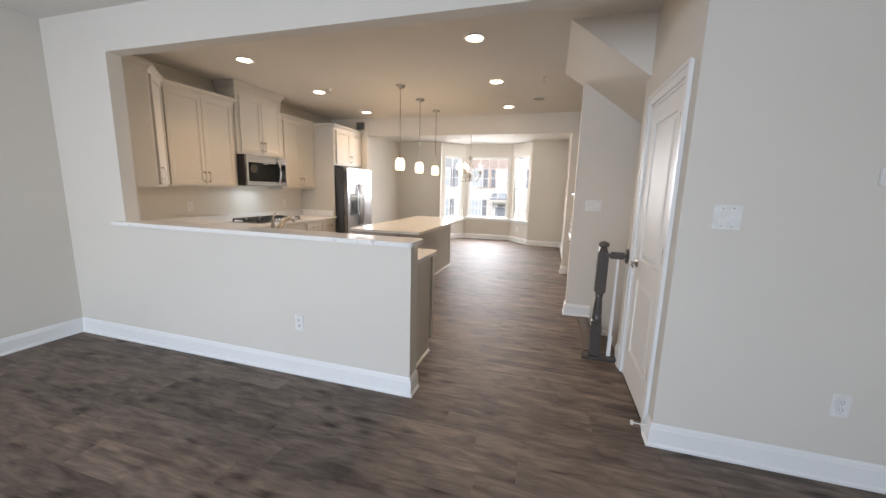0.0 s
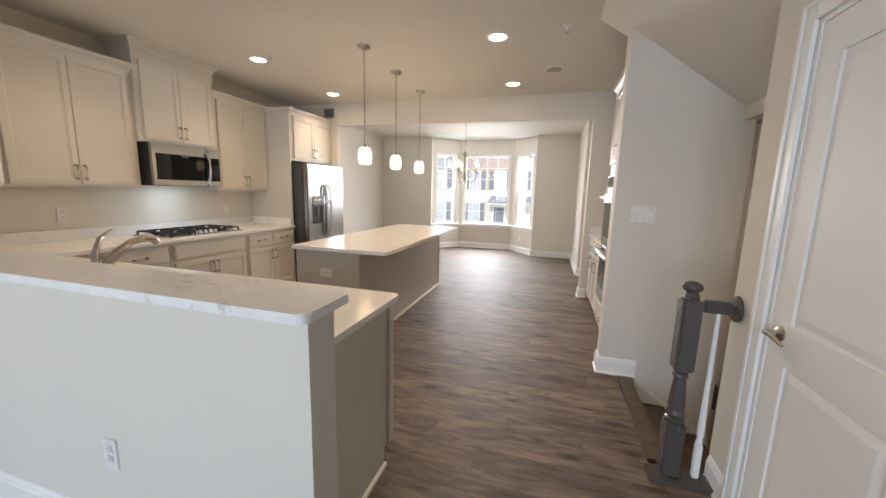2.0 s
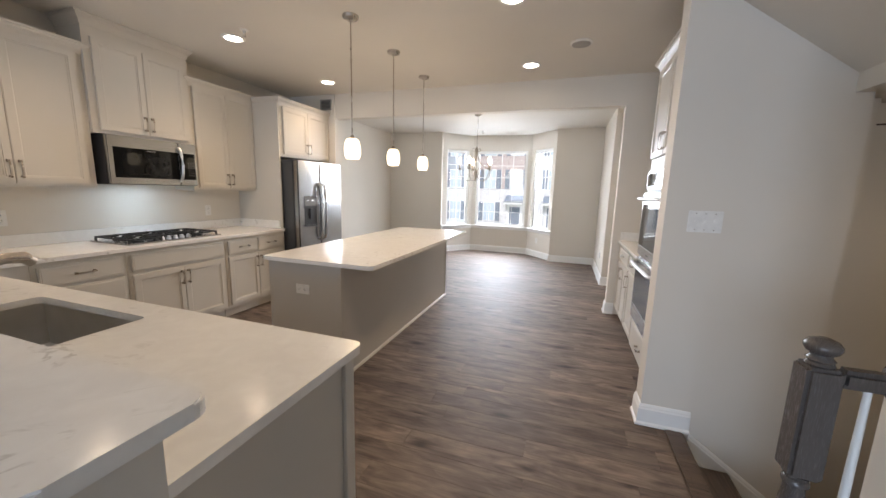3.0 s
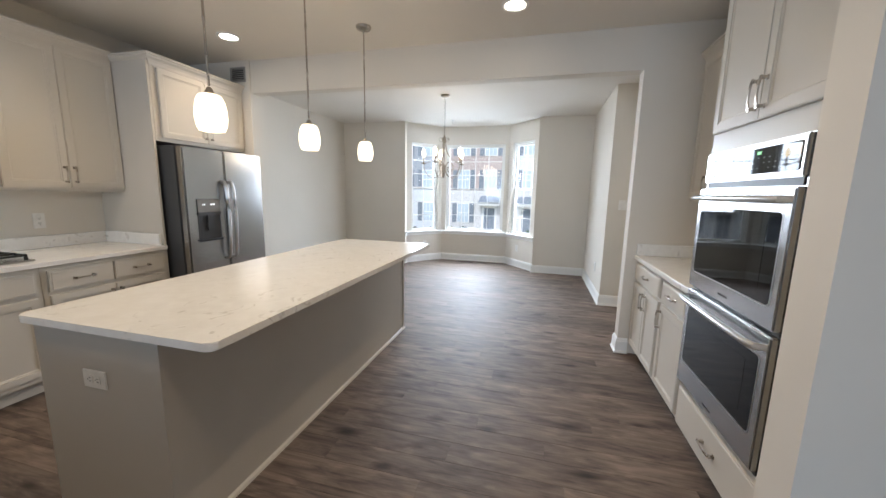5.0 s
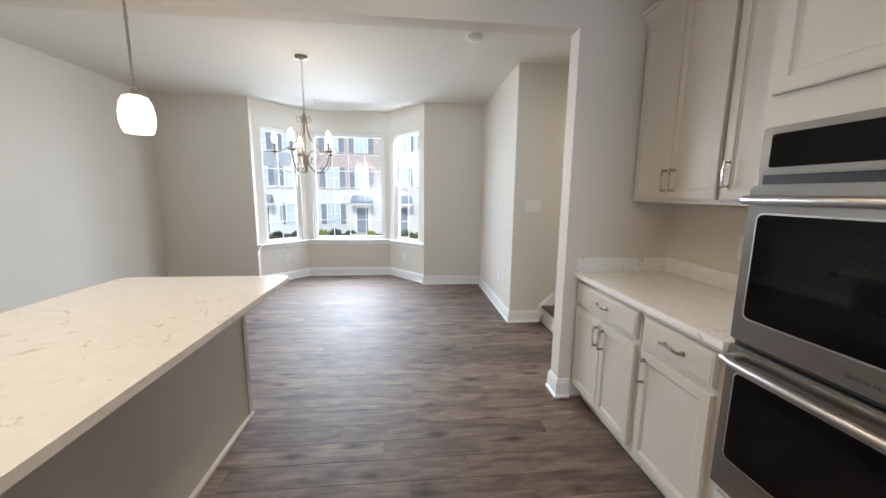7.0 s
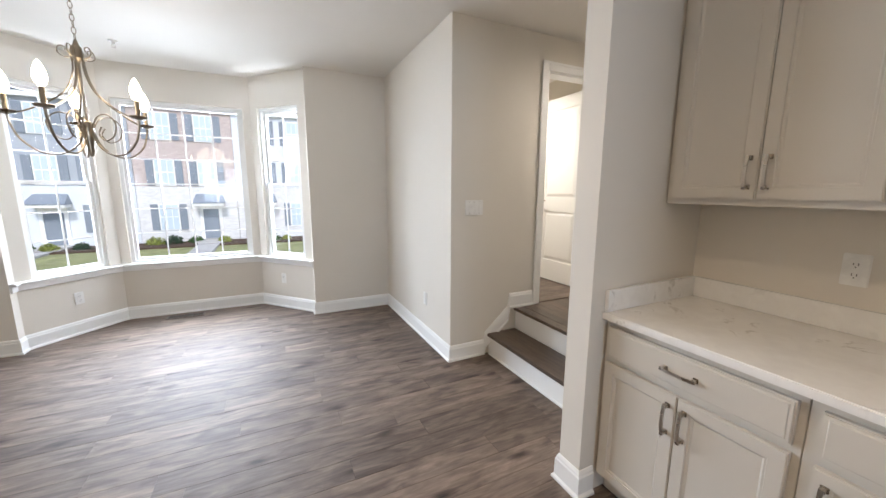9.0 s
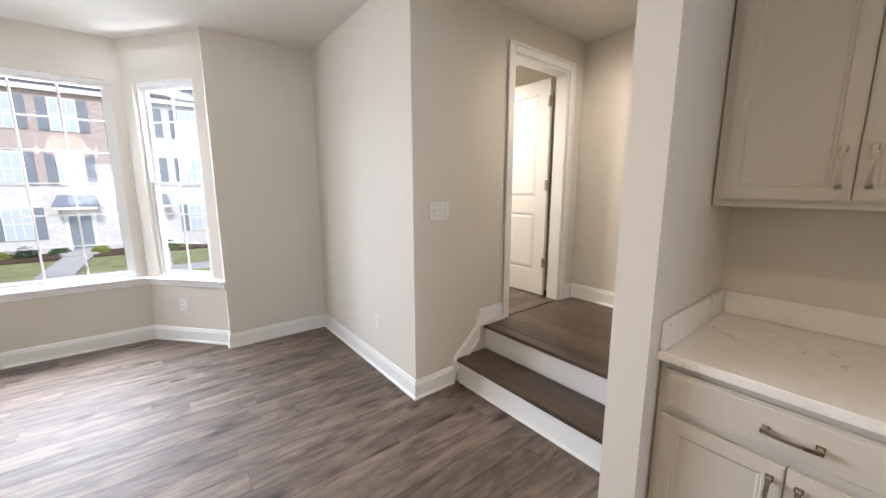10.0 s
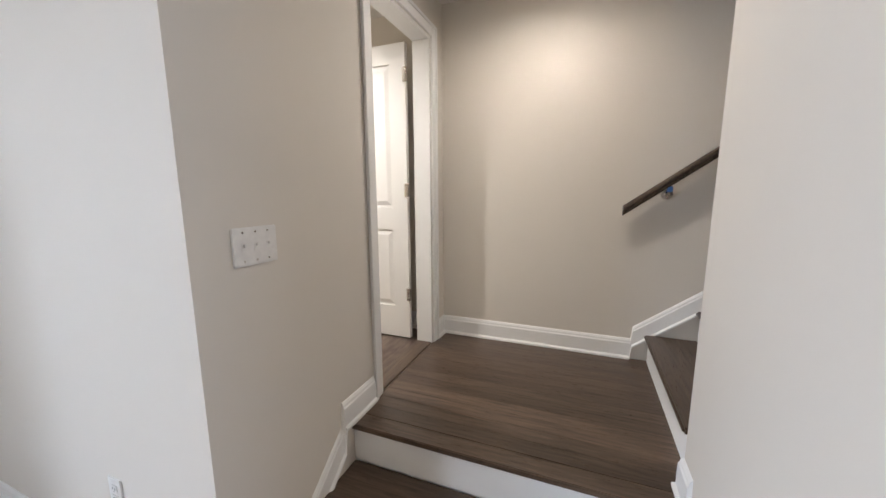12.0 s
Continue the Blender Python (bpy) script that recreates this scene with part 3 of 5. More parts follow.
handrail("handrail", (LX - 0.065, 7.535, 1.342), (LX - 0.065, 5.6, 2.745), "dark oak wall handrail climbing the upper flight", (0.12, 0.75))

nw = thing("newel_post", pose(1.332, 3.945, 0), "grey stained turned newel post with short guard rail", "newel post")
bm = B()
box(bm, -0.10, 0.186, -0.08, 0.032, -0.004, 0.026, 0.006)
part("base_plate", bm, NEWEL, nw, "grey stained base board")
bm = B()
box(bm, -0.043, 0.043, -0.043, 0.043, 0.026, 0.31, 0.006)
part("lower_block", bm, NEWEL, nw)
bm = B()
lathe(bm, [(0.036, 0.305), (0.043, 0.315), (0.043, 0.328), (0.032, 0.338), (0.041, 0.350), (0.041, 0.364), (0.034, 0.376), (0.037, 0.40), (0.033, 0.47), (0.026, 0.545), (0.034, 0.553), (0.034, 0.563), (0.028, 0.571), (0.038, 0.588)], 28)
part("turned_shaft", bm, NEWEL, nw, smooth=True)
bm = B()
box(bm, -0.043, 0.043, -0.043, 0.043, 0.586, 0.945, 0.010)
part("upper_block", bm, NEWEL, nw)
bm = B()
lathe(bm, [(0.030, 0.944), (0.035, 0.950), (0.030, 0.957), (0.034, 0.964), (0.027, 0.972), (0.025, 0.980), (0.037, 0.988), (0.043, 0.999), (0.043, 1.009), (0.034, 1.021), (0.016, 1.029), (0.004, 1.031)], 28)
part("cap", bm, NEWEL, nw, "turned ball cap", smooth=True)
bm = B()
box(bm, 0.043, 0.173, -0.028, 0.028, 0.888, 0.945, 0.014)
rail = part("guard_rail", bm, NEWEL, nw)
bm = B()
lathe(bm, [(0.062, 0.0), (0.062, 0.008), (0.052, 0.015), (0.04, 0.016)], 28, pose(0.187, 0, 0.917, 0, -90, 0))
part("rosette", bm, NEWEL, rail, "round wall rosette", smooth=True)
bm = B()
box(bm, 0.105, 0.135, -0.015, 0.015, 0.026, 0.21, 0.003)
lathe(bm, [(0.013, 0.21), (0.017, 0.222), (0.011, 0.235), (0.016, 0.27), (0.012, 0.5), (0.009, 0.89)], 16, pose(0.12, 0, 0))
part("baluster", bm, TRIM, nw, "white turned baluster", smooth=True)

# ---------- windows ----------


def window(name, m, w, h, cols, rows, double, label):
    """A vinyl window in an opening w by h; local x along it, -y into the room, z from its bottom."""
    t = thing(name, m, label, "window", kind="structure")
    bm = B()
    for x0, x1, z0, z1 in ((0, 0.03, 0, h), (w - 0.03, w, 0, h), (0.03, w - 0.03, 0, 0.03), (0.03, w - 0.03, h - 0.03, h)):
        box(bm, x0, x1, 0.03, 0.12, z0, z1)
    part("frame", bm, TRIM, t, "white vinyl frame")
    sashes = [(0.031, h / 2 + 0.018, 0.045), (h / 2 - 0.018, h - 0.031, 0.075)] if double else [(0.031, h - 0.031, 0.05)]
    for z0, z1, y in sashes:
        s = 0.03
        bm = B()
        for a, b, c, d in ((0.031, 0.031 + s, z0, z1), (w - 0.031 - s, w - 0.031, z0, z1), (0.031 + s, w - 0.031 - s, z0, z0 + s), (0.031 + s, w - 0.031 - s, z1 - s, z1)):
            box(bm, a, b, y, y + 0.028, c, d)
        sa = part("sash", bm, TRIM, t, "white sash")
        gx0, gx1, gz0, gz1 = 0.031 + s, w - 0.031 - s, z0 + s, z1 - s
        g = part("pane", boxes((gx0 - 0.004, gx1 + 0.004, y + 0.012, y + 0.016, gz0 - 0.004, gz1 + 0.004)), GLASS, sa, "clear pane")
        g.visible_shadow = False
        n = rows // (2 if double else 1)
        for i in range(1, cols):
            x = gx0 + (gx1 - gx0) * i / cols
            part("muntin", boxes((x - 0.007, x + 0.007, y + 0.017, y + 0.025, gz0, gz1)), TRIM, sa)
        for i in range(1, n):
            z = gz0 + (gz1 - gz0) * i / n
            part("muntin", boxes((gx0, gx1, y + 0.026, y + 0.031, z - 0.007, z + 0.007)), TRIM, sa)
    return t


ang = math.degrees(math.atan2(BAY[1][1] - BAY[0][1], BAY[1][0] - BAY[0][0]))
sw = side_len - 0.214


def along(p, q, k):
    d = (Vector(q) - Vector(p)).normalized()
    return Vector(p) + d * k


p = along(BAY[0], BAY[1], 0.112)
window("window_1", pose(p.x, p.y, WZ0, 0, 0, ang), sw, WZ1 - WZ0, 2, 6, True, "white double-hung bay window with grilles")
window("window_2", pose(-1.488, 11.15, WZ0), 1.191, WZ1 - WZ0, 4, 6, False, "white picture bay window with grilles")
p = along(BAY[2], BAY[3], 0.102)
window("window_3", pose(p.x, p.y, WZ0, 0, 0, -ang), sw, WZ1 - WZ0, 2, 6, True, "white double-hung bay window with grilles")
window("window_4", pose(1.1, -2.6, 0.45, 0, 0, 180), 3.8, 1.9, 6, 4, False, "wide white living room window")
# ---------- kitchen cabinets ----------


def door_mesh(w, h, t=0.02, stile=0.056):
    bm = B()
    box(bm, 0, w, -t, 0, 0, h)
    f = min(bm.faces, key=lambda q: q.calc_center_median().y)
    es = list(f.edges)
    bmesh.ops.bevel(bm, geom=es, offset=0.004, segments=2, affect="EDGES")
    f = min(bm.faces, key=lambda q: (round(q.calc_center_median().y, 5), -q.calc_area()))
    st = min(stile, h * 0.3)
    for th, dp in ((st, 0), (0.003, -0.005), (0.009, 0.0), (0.008, -0.0035), (0.004, 0)):
        bmesh.ops.inset_individual(bm, faces=[f], thickness=th, depth=dp)
    return bm


def slab_mesh(w, h, t=0.02):
    bm = B()
    box(bm, 0, w, -t, 0, 0, h)
    f = min(bm.faces, key=lambda q: q.calc_center_median().y)
    bmesh.ops.bevel(bm, geom=list(f.edges), offset=0.005, segments=2, affect="EDGES")
    f = min(bm.faces, key=lambda q: (round(q.calc_center_median().y, 5), -q.calc_area()))
    for th, dp in ((0.012, 0), (0.004, 0.002)):
        bmesh.ops.inset_individual(bm, faces=[f], thickness=th, depth=dp)
    return bm


def pull_mesh():
    """A gently bowed flat bar on two square posts with stepped feet."""
    bm = B()
    rings = []
    for i in range(13):
        u = i / 6 - 1
        y = -0.0235 - 0.0075 * (1 - u * u)
        hw = 0.0060 - 0.0012 * (1 - u * u)
        rings.append([bm.verts.new((a, y + b, u * 0.063)) for a, b in ((-hw, -0.0032), (hw, -0.0032), (hw, 0.0032), (-hw, 0.0032))])
    for p, q in zip(rings, rings[1:]):
        for k in range(4):
            j = (k + 1) % 4
            bm.faces.new((p[k], p[j], q[j], q[k]))
    bm.faces.new(rings[0][::-1])
    bm.faces.new(rings[-1])
    for z in (-0.054, 0.054):
        box(bm, -0.0065, 0.0065, -0.0225, -0.004, z - 0.0065, z + 0.0065, 0.0012)
        box(bm, -0.0095, 0.0095, -0.0055, 0, z - 0.0095, z + 0.0095, 0.0015)
    return mesh_of("pull", bm, NICKEL, True)


PULL = pull_mesh()


def pull(parent, x, z, flat=False, y=-0.02):
    o = new("handle", PULL)
    o.parent = parent
    o.matrix_basis = pose(x, y, z, 0, 90 if flat else 0, 0)
    return tagged(o, "satin nickel bar pull")


CROWN = [(0, -0.035), (0.006, -0.035), (0.010, -0.012), (0.018, 0.004), (0.036, 0.022), (0.040, 0.034), (0.048, 0.036), (0.048, 0.052), (0, 0.052)]


def cabinet(name, m, w, d, z0, z1, label, doors=(), drawers=(), crown=None, kick=False, group="", mat=None, end_trim=None):
    """Local: x along the front, front at y 0, depth to +y. doors: (x0, x1, z0, z1, pull x or None, pull z); drawers: (x0, x1, z0, z1)."""
    mat = mat or CAB
    t = thing(name, m, label, "cabinet", group)
    bm = B()
    box(bm, 0, w, 0.0, d, z0 + (0.10 if kick else 0), z1, 0.0015)
    part("body", bm, mat, t)
    if kick:
        part("toe_kick", boxes((0.002, w - 0.002, 0.06, d - 0.01, 0.0, 0.099)), mat, t)
    for x0, x1, a, b, px, pz in doors:
        o = part("door", door_mesh(x1 - x0, b - a), mat, t, "", pose(x0, -0.001, a))
        if px is not None:
            pull(o, px - x0, pz - a)
    for x0, x1, a, b in drawers:
        o = part("drawer", slab_mesh(x1 - x0, b - a), mat, t, "", pose(x0, -0.001, a))
        pull(o, (x1 - x0) / 2, (b - a) / 2, True)
    if crown:
        bm = B()
        sweep(bm, crown, CROWN, z1)
        part("crown_moulding", bm, mat, t, "painted crown moulding")
    return t


def pair(x0, x1, z0, z1, top=False, gap=0.003):
    c = (x0 + x1) / 2
    pz = z1 - 0.10 if top else z0 + 0.10
    return [(x0, c - gap / 2, z0, z1, c - 0.030, pz), (c + gap / 2, x1, z0, z1, c + 0.030, pz)]


UG, BG = "upper kitchen cabinets", "base kitchen cabinets"
UX = -3.17
# diagonal corner cabinet
t = thing("corner_cabinet", pose(KX, 2.962, 0), "greige painted diagonal corner wall cabinet", "cabinet", UG)
plan = [(0.002, 0), (0.665, 0), (0.665, 0.335), (0.30, 0.700), (0.002, 0.700)]
bm = B()
lo = [bm.verts.new((x, y, 1.375)) for x, y in plan]
hi = [bm.verts.new((x, y, 2.455)) for x, y in plan]
bm.faces.new(lo[::-1])
bm.faces.new(hi)
for i in range(5):
    j = (i + 1) % 5
    bm.faces.new((lo[i], lo[j], hi[j], hi[i]))
part("body", bm, CAB, t)
o = part("door", door_mesh(0.44, 1.03), CAB, t, "", pose(0.629, 0.373, 1.40, 0, 0, 135))
pull(o, 0.035, 0.11)
bm = B()
sweep(bm, [(0.665, 0.0), (0.665, 0.335), (0.30, 0.700)], CROWN, 2.455)
part("crown_moulding", bm, CAB, t, "painted crown moulding")

cabinet("wall_cabinet", pose(UX, 3.665, 0, 0, 0, 90), 0.935, 0.288, 1.375, 2.455, "tall greige painted double wall cabinet", pair(0.03, 0.885, 1.40, 2.425), crown=[(0, 0), (0.935, 0), (0.935, 0.288)][::1], group=UG)
cabinet("wall_cabinet", pose(UX + 0.03, 4.602, 0, 0, 0, 90), 0.838, 0.318, 1.825, 2.69, "raised greige wall cabinet above the microwave", pair(0.05, 0.79, 1.852, 2.575), crown=[(0, 0.318), (0, 0), (0.838, 0), (0.838, 0.318)], group=UG)
cabinet("wall_cabinet", pose(UX, 5.442, 0, 0, 0, 90), 0.825, 0.288, 1.355, 2.455, "tall greige painted double wall cabinet", pair(0.05, 0.80, 1.385, 2.425), crown=[(0, 0.288), (0, 0), (0.825, 0)], group=UG)
cabinet("fridge_cabinet", pose(-2.775, 6.27, 0, 0, 0, 90), 0.955, 0.683, 1.79, 2.43, "greige cabinet above the refrigerator", pair(0.05, 0.93, 1.82, 2.385), crown=[(0, 0.43), (0, 0), (0.955, 0)], group=UG)
bm = B()
box(bm, KX + 0.002, -2.775, 6.248, 6.268, 0, 2.43, 0.001)
single("end_panel", bm, CAB, "tall greige side panel beside the refrigerator", "panel")

BX = -2.772
CT = 0.869
cabinet("base_cabinet", pose(BX, 3.60, 0, 0, 0, 90), 0.36, 0.68, 0, CT, "greige corner filler cabinet", (), (), kick=True, group=BG)
cabinet("base_cabinet", pose(BX, 3.962, 0, 0, 0, 90), 0.556, 0.68, 0, CT, "greige three-drawer base cabinet", (), [(0.03, 0.53, 0.69, 0.835), (0.03, 0.53, 0.42, 0.67), (0.03, 0.53, 0.14, 0.40)], kick=True, group=BG)
t = cabinet("base_cabinet", pose(BX, 4.52, 0, 0, 0, 90), 0.896, 0.68, 0, CT, "greige cooktop base cabinet with false drawer front", pair(0.03, 0.866, 0.14, 0.665, True), (), kick=True, group=BG)
part("false_front", slab_mesh(0.836, 0.145), CAB, t, "", pose(0.03, -0.001, 0.69))
cabinet("base_cabinet", pose(BX, 5.418, 0, 0, 0, 90), 0.828, 0.68, 0, CT, "greige base cabinet with two drawers over doors", pair(0.03, 0.798, 0.14, 0.665, True), [(0.03, 0.411, 0.69, 0.835), (0.417, 0.798, 0.69, 0.835)], kick=True, group=BG)
# peninsula
PY = 3.62
cabinet("sink_cabinet", pose(-0.95, PY, 0, 0, 0, 180), 0.86, 0.617, 0, 0.66, "greige sink base cabinet in the peninsula", pair(0.03, 0.83, 0.14, 0.64, True), (), kick=True, group=BG)
cabinet("base_cabinet", pose(-0.096, PY, 0, 0, 0, 180), 0.852, 0.617, 0, CT, "greige base cabinet at the end of the peninsula", pair(0.03, 0.82, 0.14, 0.665, True), [(0.03, 0.82, 0.69, 0.835)], kick=True, group=BG)
cabinet("base_cabinet", pose(-1.812, PY, 0, 0, 0, 180), 0.958, 0.617, 0, CT, "greige base cabinet in the peninsula corner", pair(0.03, 0.92, 0.14, 0.665, True), [(0.03, 0.92, 0.69, 0.835)], kick=True, group=BG)
bm = B()
box(bm, -0.094, -0.080, 2.98, PY - 0.056, 0, CT)
box(bm, -0.094, -0.080, PY - 0.056, PY + 0.018, 0.10, CT)
single("end_panel", bm, CAB, "greige finished end panel of the peninsula", "panel")
bm = B()
box(bm, -0.0795, -0.064, PY - 0.03, PY + 0.02, 0.10, 0.868, 0.002)
single("corner_stile", bm, CAB, "greige corner stile on the peninsula end", "trim")
bm = B()
sweep(bm, [(-0.080, 2.98), (-0.080, PY - 0.057)][::-1], [(0, 0), (-0.016, 0), (-0.013, 0.014), (0, 0.018)])
single("trim", bm, TRIM, "white shoe moulding at the peninsula end", "trim", kind="structure")


def slab(name, outline, z0, z1, label, hole=None, rounds=(), bev=0.004):
    """A stone top from a plan outline; corners listed in rounds get a radius; hole (x0, x1, y0, y1)."""
    pts = []
    n = len(outline)
    for i, p in enumerate(outline):
        if i in rounds:
            p, a, b = Vector(p), Vector(outline[i - 1]), Vector(outline[(i + 1) % n])
            u, v = (a - p).normalized(), (b - p).normalized()
            r = 0.035
            c = p + (u + v) * r
            for k in range(7):
                s = k / 6 * math.pi / 2
                q = c - v * r * math.cos(s) - u * r * math.sin(s)
                pts.append((q.x, q.y))
        else:
            pts.append(tuple(p))
    bm = B()
    lo = [bm.verts.new((x, y, z0)) for x, y in pts]
    hi = [bm.verts.new((x, y, z1)) for x, y in pts]
    k = len(pts)
    for i in range(k):
        j = (i + 1) % k
        bm.faces.new((lo[i], lo[j], hi[j], hi[i]))
    if not hole:
        bm.faces.new(lo[::-1])
        top = bm.faces.new(hi)
        bmesh.ops.bevel(bm, geom=list(top.edges), offset=bev, segments=2, affect="EDGES")
    else:
        x0, x1, y0, y1 = hole
        r, ring = 0.03, []
        for cx, cy, a0 in ((x1 - r, y1 - r, 0), (x0 + r, y1 - r, 90), (x0 + r, y0 + r, 180), (x1 - r, y0 + r, 270)):
            for q in range(6):
                a = radians(a0 + q * 18)
                ring.append((cx + r * math.cos(a), cy + r * math.sin(a)))
        for lev, outer in ((z0, lo), (z1, hi)):
            inner = [bm.verts.new((x, y, lev)) for x, y in ring]
            es = [bm.edges.get((outer[i], outer[(i + 1) % k])) for i in range(k)]
            es += [bm.edges.new((inner[i], inner[(i + 1) % len(inner)])) for i in range(len(inner))]
            bmesh.ops.triangle_fill(bm, edges=es, use_beauty=True)
            if lev == z0:
                keep = inner
            else:
                for i in range(len(inner)):
                    j = (i + 1) % len(inner)
                    bm.faces.new((keep[i], keep[j], inner[j], inner[i]))
    return single(name, bm, QUARTZ, label, "countertop")


TOP0, TOP1 = 0.870, 0.900
SINK = (-1.66, -0.945, 3.13, 3.55)
slab("countertop", [(KX + 0.003, 2.978), (-0.040, 2.978), (-0.040, 3.668), (-2.735, 3.668), (-2.735, 6.245), (KX + 0.003, 6.245)], TOP0, TOP1, "white veined quartz worktop with undermount sink cutout", SINK, (2,))
slab("bar_top", [(-2.68, 2.80), (0.054, 2.80), (0.054, 3.045), (-2.577, 3.045), (-2.577, 2.962), (-2.5775, 2.845), (-2.68, 2.845)], 1.055, 1.085, "raised white quartz breakfast bar top on the half wall", None, (1, 2))
slab("island_top", [(-1.585, 4.742), (-0.628, 4.742), (-0.628, 7.232), (-1.585, 7.232)], TOP0, TOP1, "white veined quartz island top", None, (0, 1, 2, 3))
for name, b in (("backsplash", (KX + 0.002, KX + 0.02, 2.98, 6.246, 0.901, 1.0)), ("backsplash", (KX + 0.021, -2.80, 6.228, 6.246, 0.901, 1.0))):
    bm = B()
    box(bm, *b, 0.002)
    single(name, bm, QUARTZ, "low white quartz backsplash upstand", "backsplash")

# island base
isl = thing("kitchen_island", pose(-1.23, 6.0, 0), "greige panelled kitchen island base", "island")
bm = B()
box(bm, -0.322, 0.322, -1.225, 1.205, 0, TOP0 - 0.001, 0.0015)
part("body", bm, ISLAND_SHADED, isl)
bm = B()
box(bm, 0.3225, 0.330, -1.228, -1.19, 0, TOP0 - 0.002, 0.001)
part("corner_stile", bm, ISLAND_SHADED, isl)
bm = B()
box(bm, 0.3225, 0.330, 1.17, 1.208, 0, TOP0 - 0.002, 0.001)
part("corner_stile", bm, ISLAND_SHADED, isl)
bm = B()
sweep(bm, [(-0.322, -1.225), (0.322, -1.225), (0.322, 1.205), (-0.322, 1.205)], [(0, 0), (0.018, 0), (0.014, 0.014), (0, 0.02)])
part("shoe_moulding", bm, CAB, isl, "painted shoe moulding")
for i in range(3):
    o = part("door", door_mesh(0.76, 0.70), CAB, isl, "", pose(-0.323, 1.16 - i * 0.79, 0.13, 0, 0, -90))
    pull(o, 0.70, 0.6)

# right-hand run
RXF = 1.246
cabinet("base_cabinet", pose(RXF, 7.245, 0, 0, 0, -90), 0.672, 0.61, 0, CT, "greige base cabinet with drawer over double doors", pair(0.02, 0.652, 0.115, 0.675, True), [(0.02, 0.652, 0.70, 0.84)], kick=True, group=BG)
cabinet("base_cabinet", pose(RXF, 6.571, 0, 0, 0, -90), 0.475, 0.61, 0, CT, "greige base cabinet with drawer over single door", [(0.03, 0.44, 0.115, 0.675, 0.06, 0.575)], [(0.03, 0.44, 0.70, 0.84)], kick=True, group=BG)
slab("countertop", [(1.210, 6.098), (RX - 0.002, 6.098), (RX - 0.002, 7.248), (1.210, 7.248)], TOP0, TOP1, "white veined quartz worktop beside the ovens")
bm = B()
box(bm, RX - 0.02, RX - 0.002, 6.10, 7.229, 0.901, 1.0, 0.002)
box(bm, 1.222, RX - 0.002, 7.230, 7.248, 0.901, 1.0, 0.002)
single("backsplash", bm, QUARTZ, "low white quartz backsplash upstand", "backsplash")
cabinet("wall_cabinet", pose(1.575, 7.245, 0, 0, 0, -90), 0.672, 0.282, 1.37, 2.455, "tall greige painted double wall cabinet", pair(0.03, 0.655, 1.395, 2.425), crown=[(0, 0), (0.672, 0)], group=UG)
cabinet("wall_cabinet", pose(1.575, 6.571, 0, 0, 0, -90), 0.475, 0.282, 1.37, 2.455, "tall greige painted single wall cabinet", [(0.005, 0.44, 1.395, 2.425, 0.04, 1.51)], crown=[(0, 0), (0.475, 0)], group=UG)
# oven tower
t = cabinet("oven_cabinet", pose(1.238, 6.094, 0, 0, 0, -90), 0.86, 0.615, 0.0, 2.43, "tall greige double oven cabinet", pair(0.03, 0.83, 1.72, 2.395), [(0.03, 0.83, 0.115, 0.345)], crown=[(0, 0.3), (0, 0), (0.86, 0)], kick=True, group=UG)
part("filler", boxes((0.861, 0.925, 0.0, 0.05, 0, 2.43)), CAB, t)

# ---------- appliances ----------
KEYPRINT = gloss("grey_print", (0.22, 0.22, 0.22), 0.5)


INNERGLASS = gloss("window_mesh", (0.006, 0.006, 0.006), 0.04, 0.2)


def bow_handle(bm, x0, x1, z, reach, r, y=0.0, flat=1.0):
    pts = [(x0, y, z), (x0 + 0.004, y - reach * 0.75, z), (x0 + 0.05, y - reach, z), ((x0 + x1) / 2, y - reach * 1.12, z), (x1 - 0.05, y - reach, z), (x1 - 0.004, y - reach * 0.75, z), (x1, y, z)]
    tube(bm, pts, r, 12, flat)


def round_plate(bm, x0, x1, y0, y1, z0, z1, r):
    """A thin upright plate with rounded corners; its face looks to -y."""
    ring = []
    for cx, cz, a0 in ((x1 - r, z1 - r, 0), (x0 + r, z1 - r, 90), (x0 + r, z0 + r, 180), (x1 - r, z0 + r, 270)):
        for q in range(6):
            a = radians(a0 + q * 18)
            ring.append((cx + r * math.cos(a), cz + r * math.sin(a)))
    f = [bm.verts.new((x, y0, z)) for x, z in ring]
    k = [bm.verts.new((x, y1, z)) for x, z in ring]
    bm.faces.new(f)
    bm.faces.new(k[::-1])
    for i in range(len(ring)):
        j = (i + 1) % len(ring)
        bm.faces.new((f[i], k[i], k[j], f[j]))


ov = thing("double_oven", pose(1.250, 6.079, -0.012, 0, 0, -90), "built-in stainless steel double wall oven", "oven")
W = 0.745
bm = B()
box(bm, 0.0, W, -0.018, 0.0, 0.375, 1.638, 0.003)
part("face_frame", bm, STEEL, ov)
bm = B()
box(bm, 0.01, W - 0.01, -0.034, -0.0185, 1.49, 1.633, 0.004)
cp = part("control_panel", bm, STEEL, ov, "stainless control panel")
bm = B()
round_plate(bm, 0.045, W - 0.03, -0.0365, -0.0345, 1.512, 1.612, 0.010)
part("display_glass", bm, BLACKGLASS, cp, "black glass display")
bm = B()
for i in range(9):
    for j in range(3):
        if (i * 7 + j * 3) % 4:
            x = 0.36 + i * 0.036
            box(bm, x, x + 0.010, -0.0372, -0.0366, 1.532 + j * 0.02, 1.535 + j * 0.02)
tagged(part("key_markings", bm, KEYPRINT, cp, "small unreadable key markings"), kind="stuff")
fc = bpy.data.curves.new("clock", "FONT")
fc.body, fc.size, fc.extrude = "3:41", 0.017, 0.0003
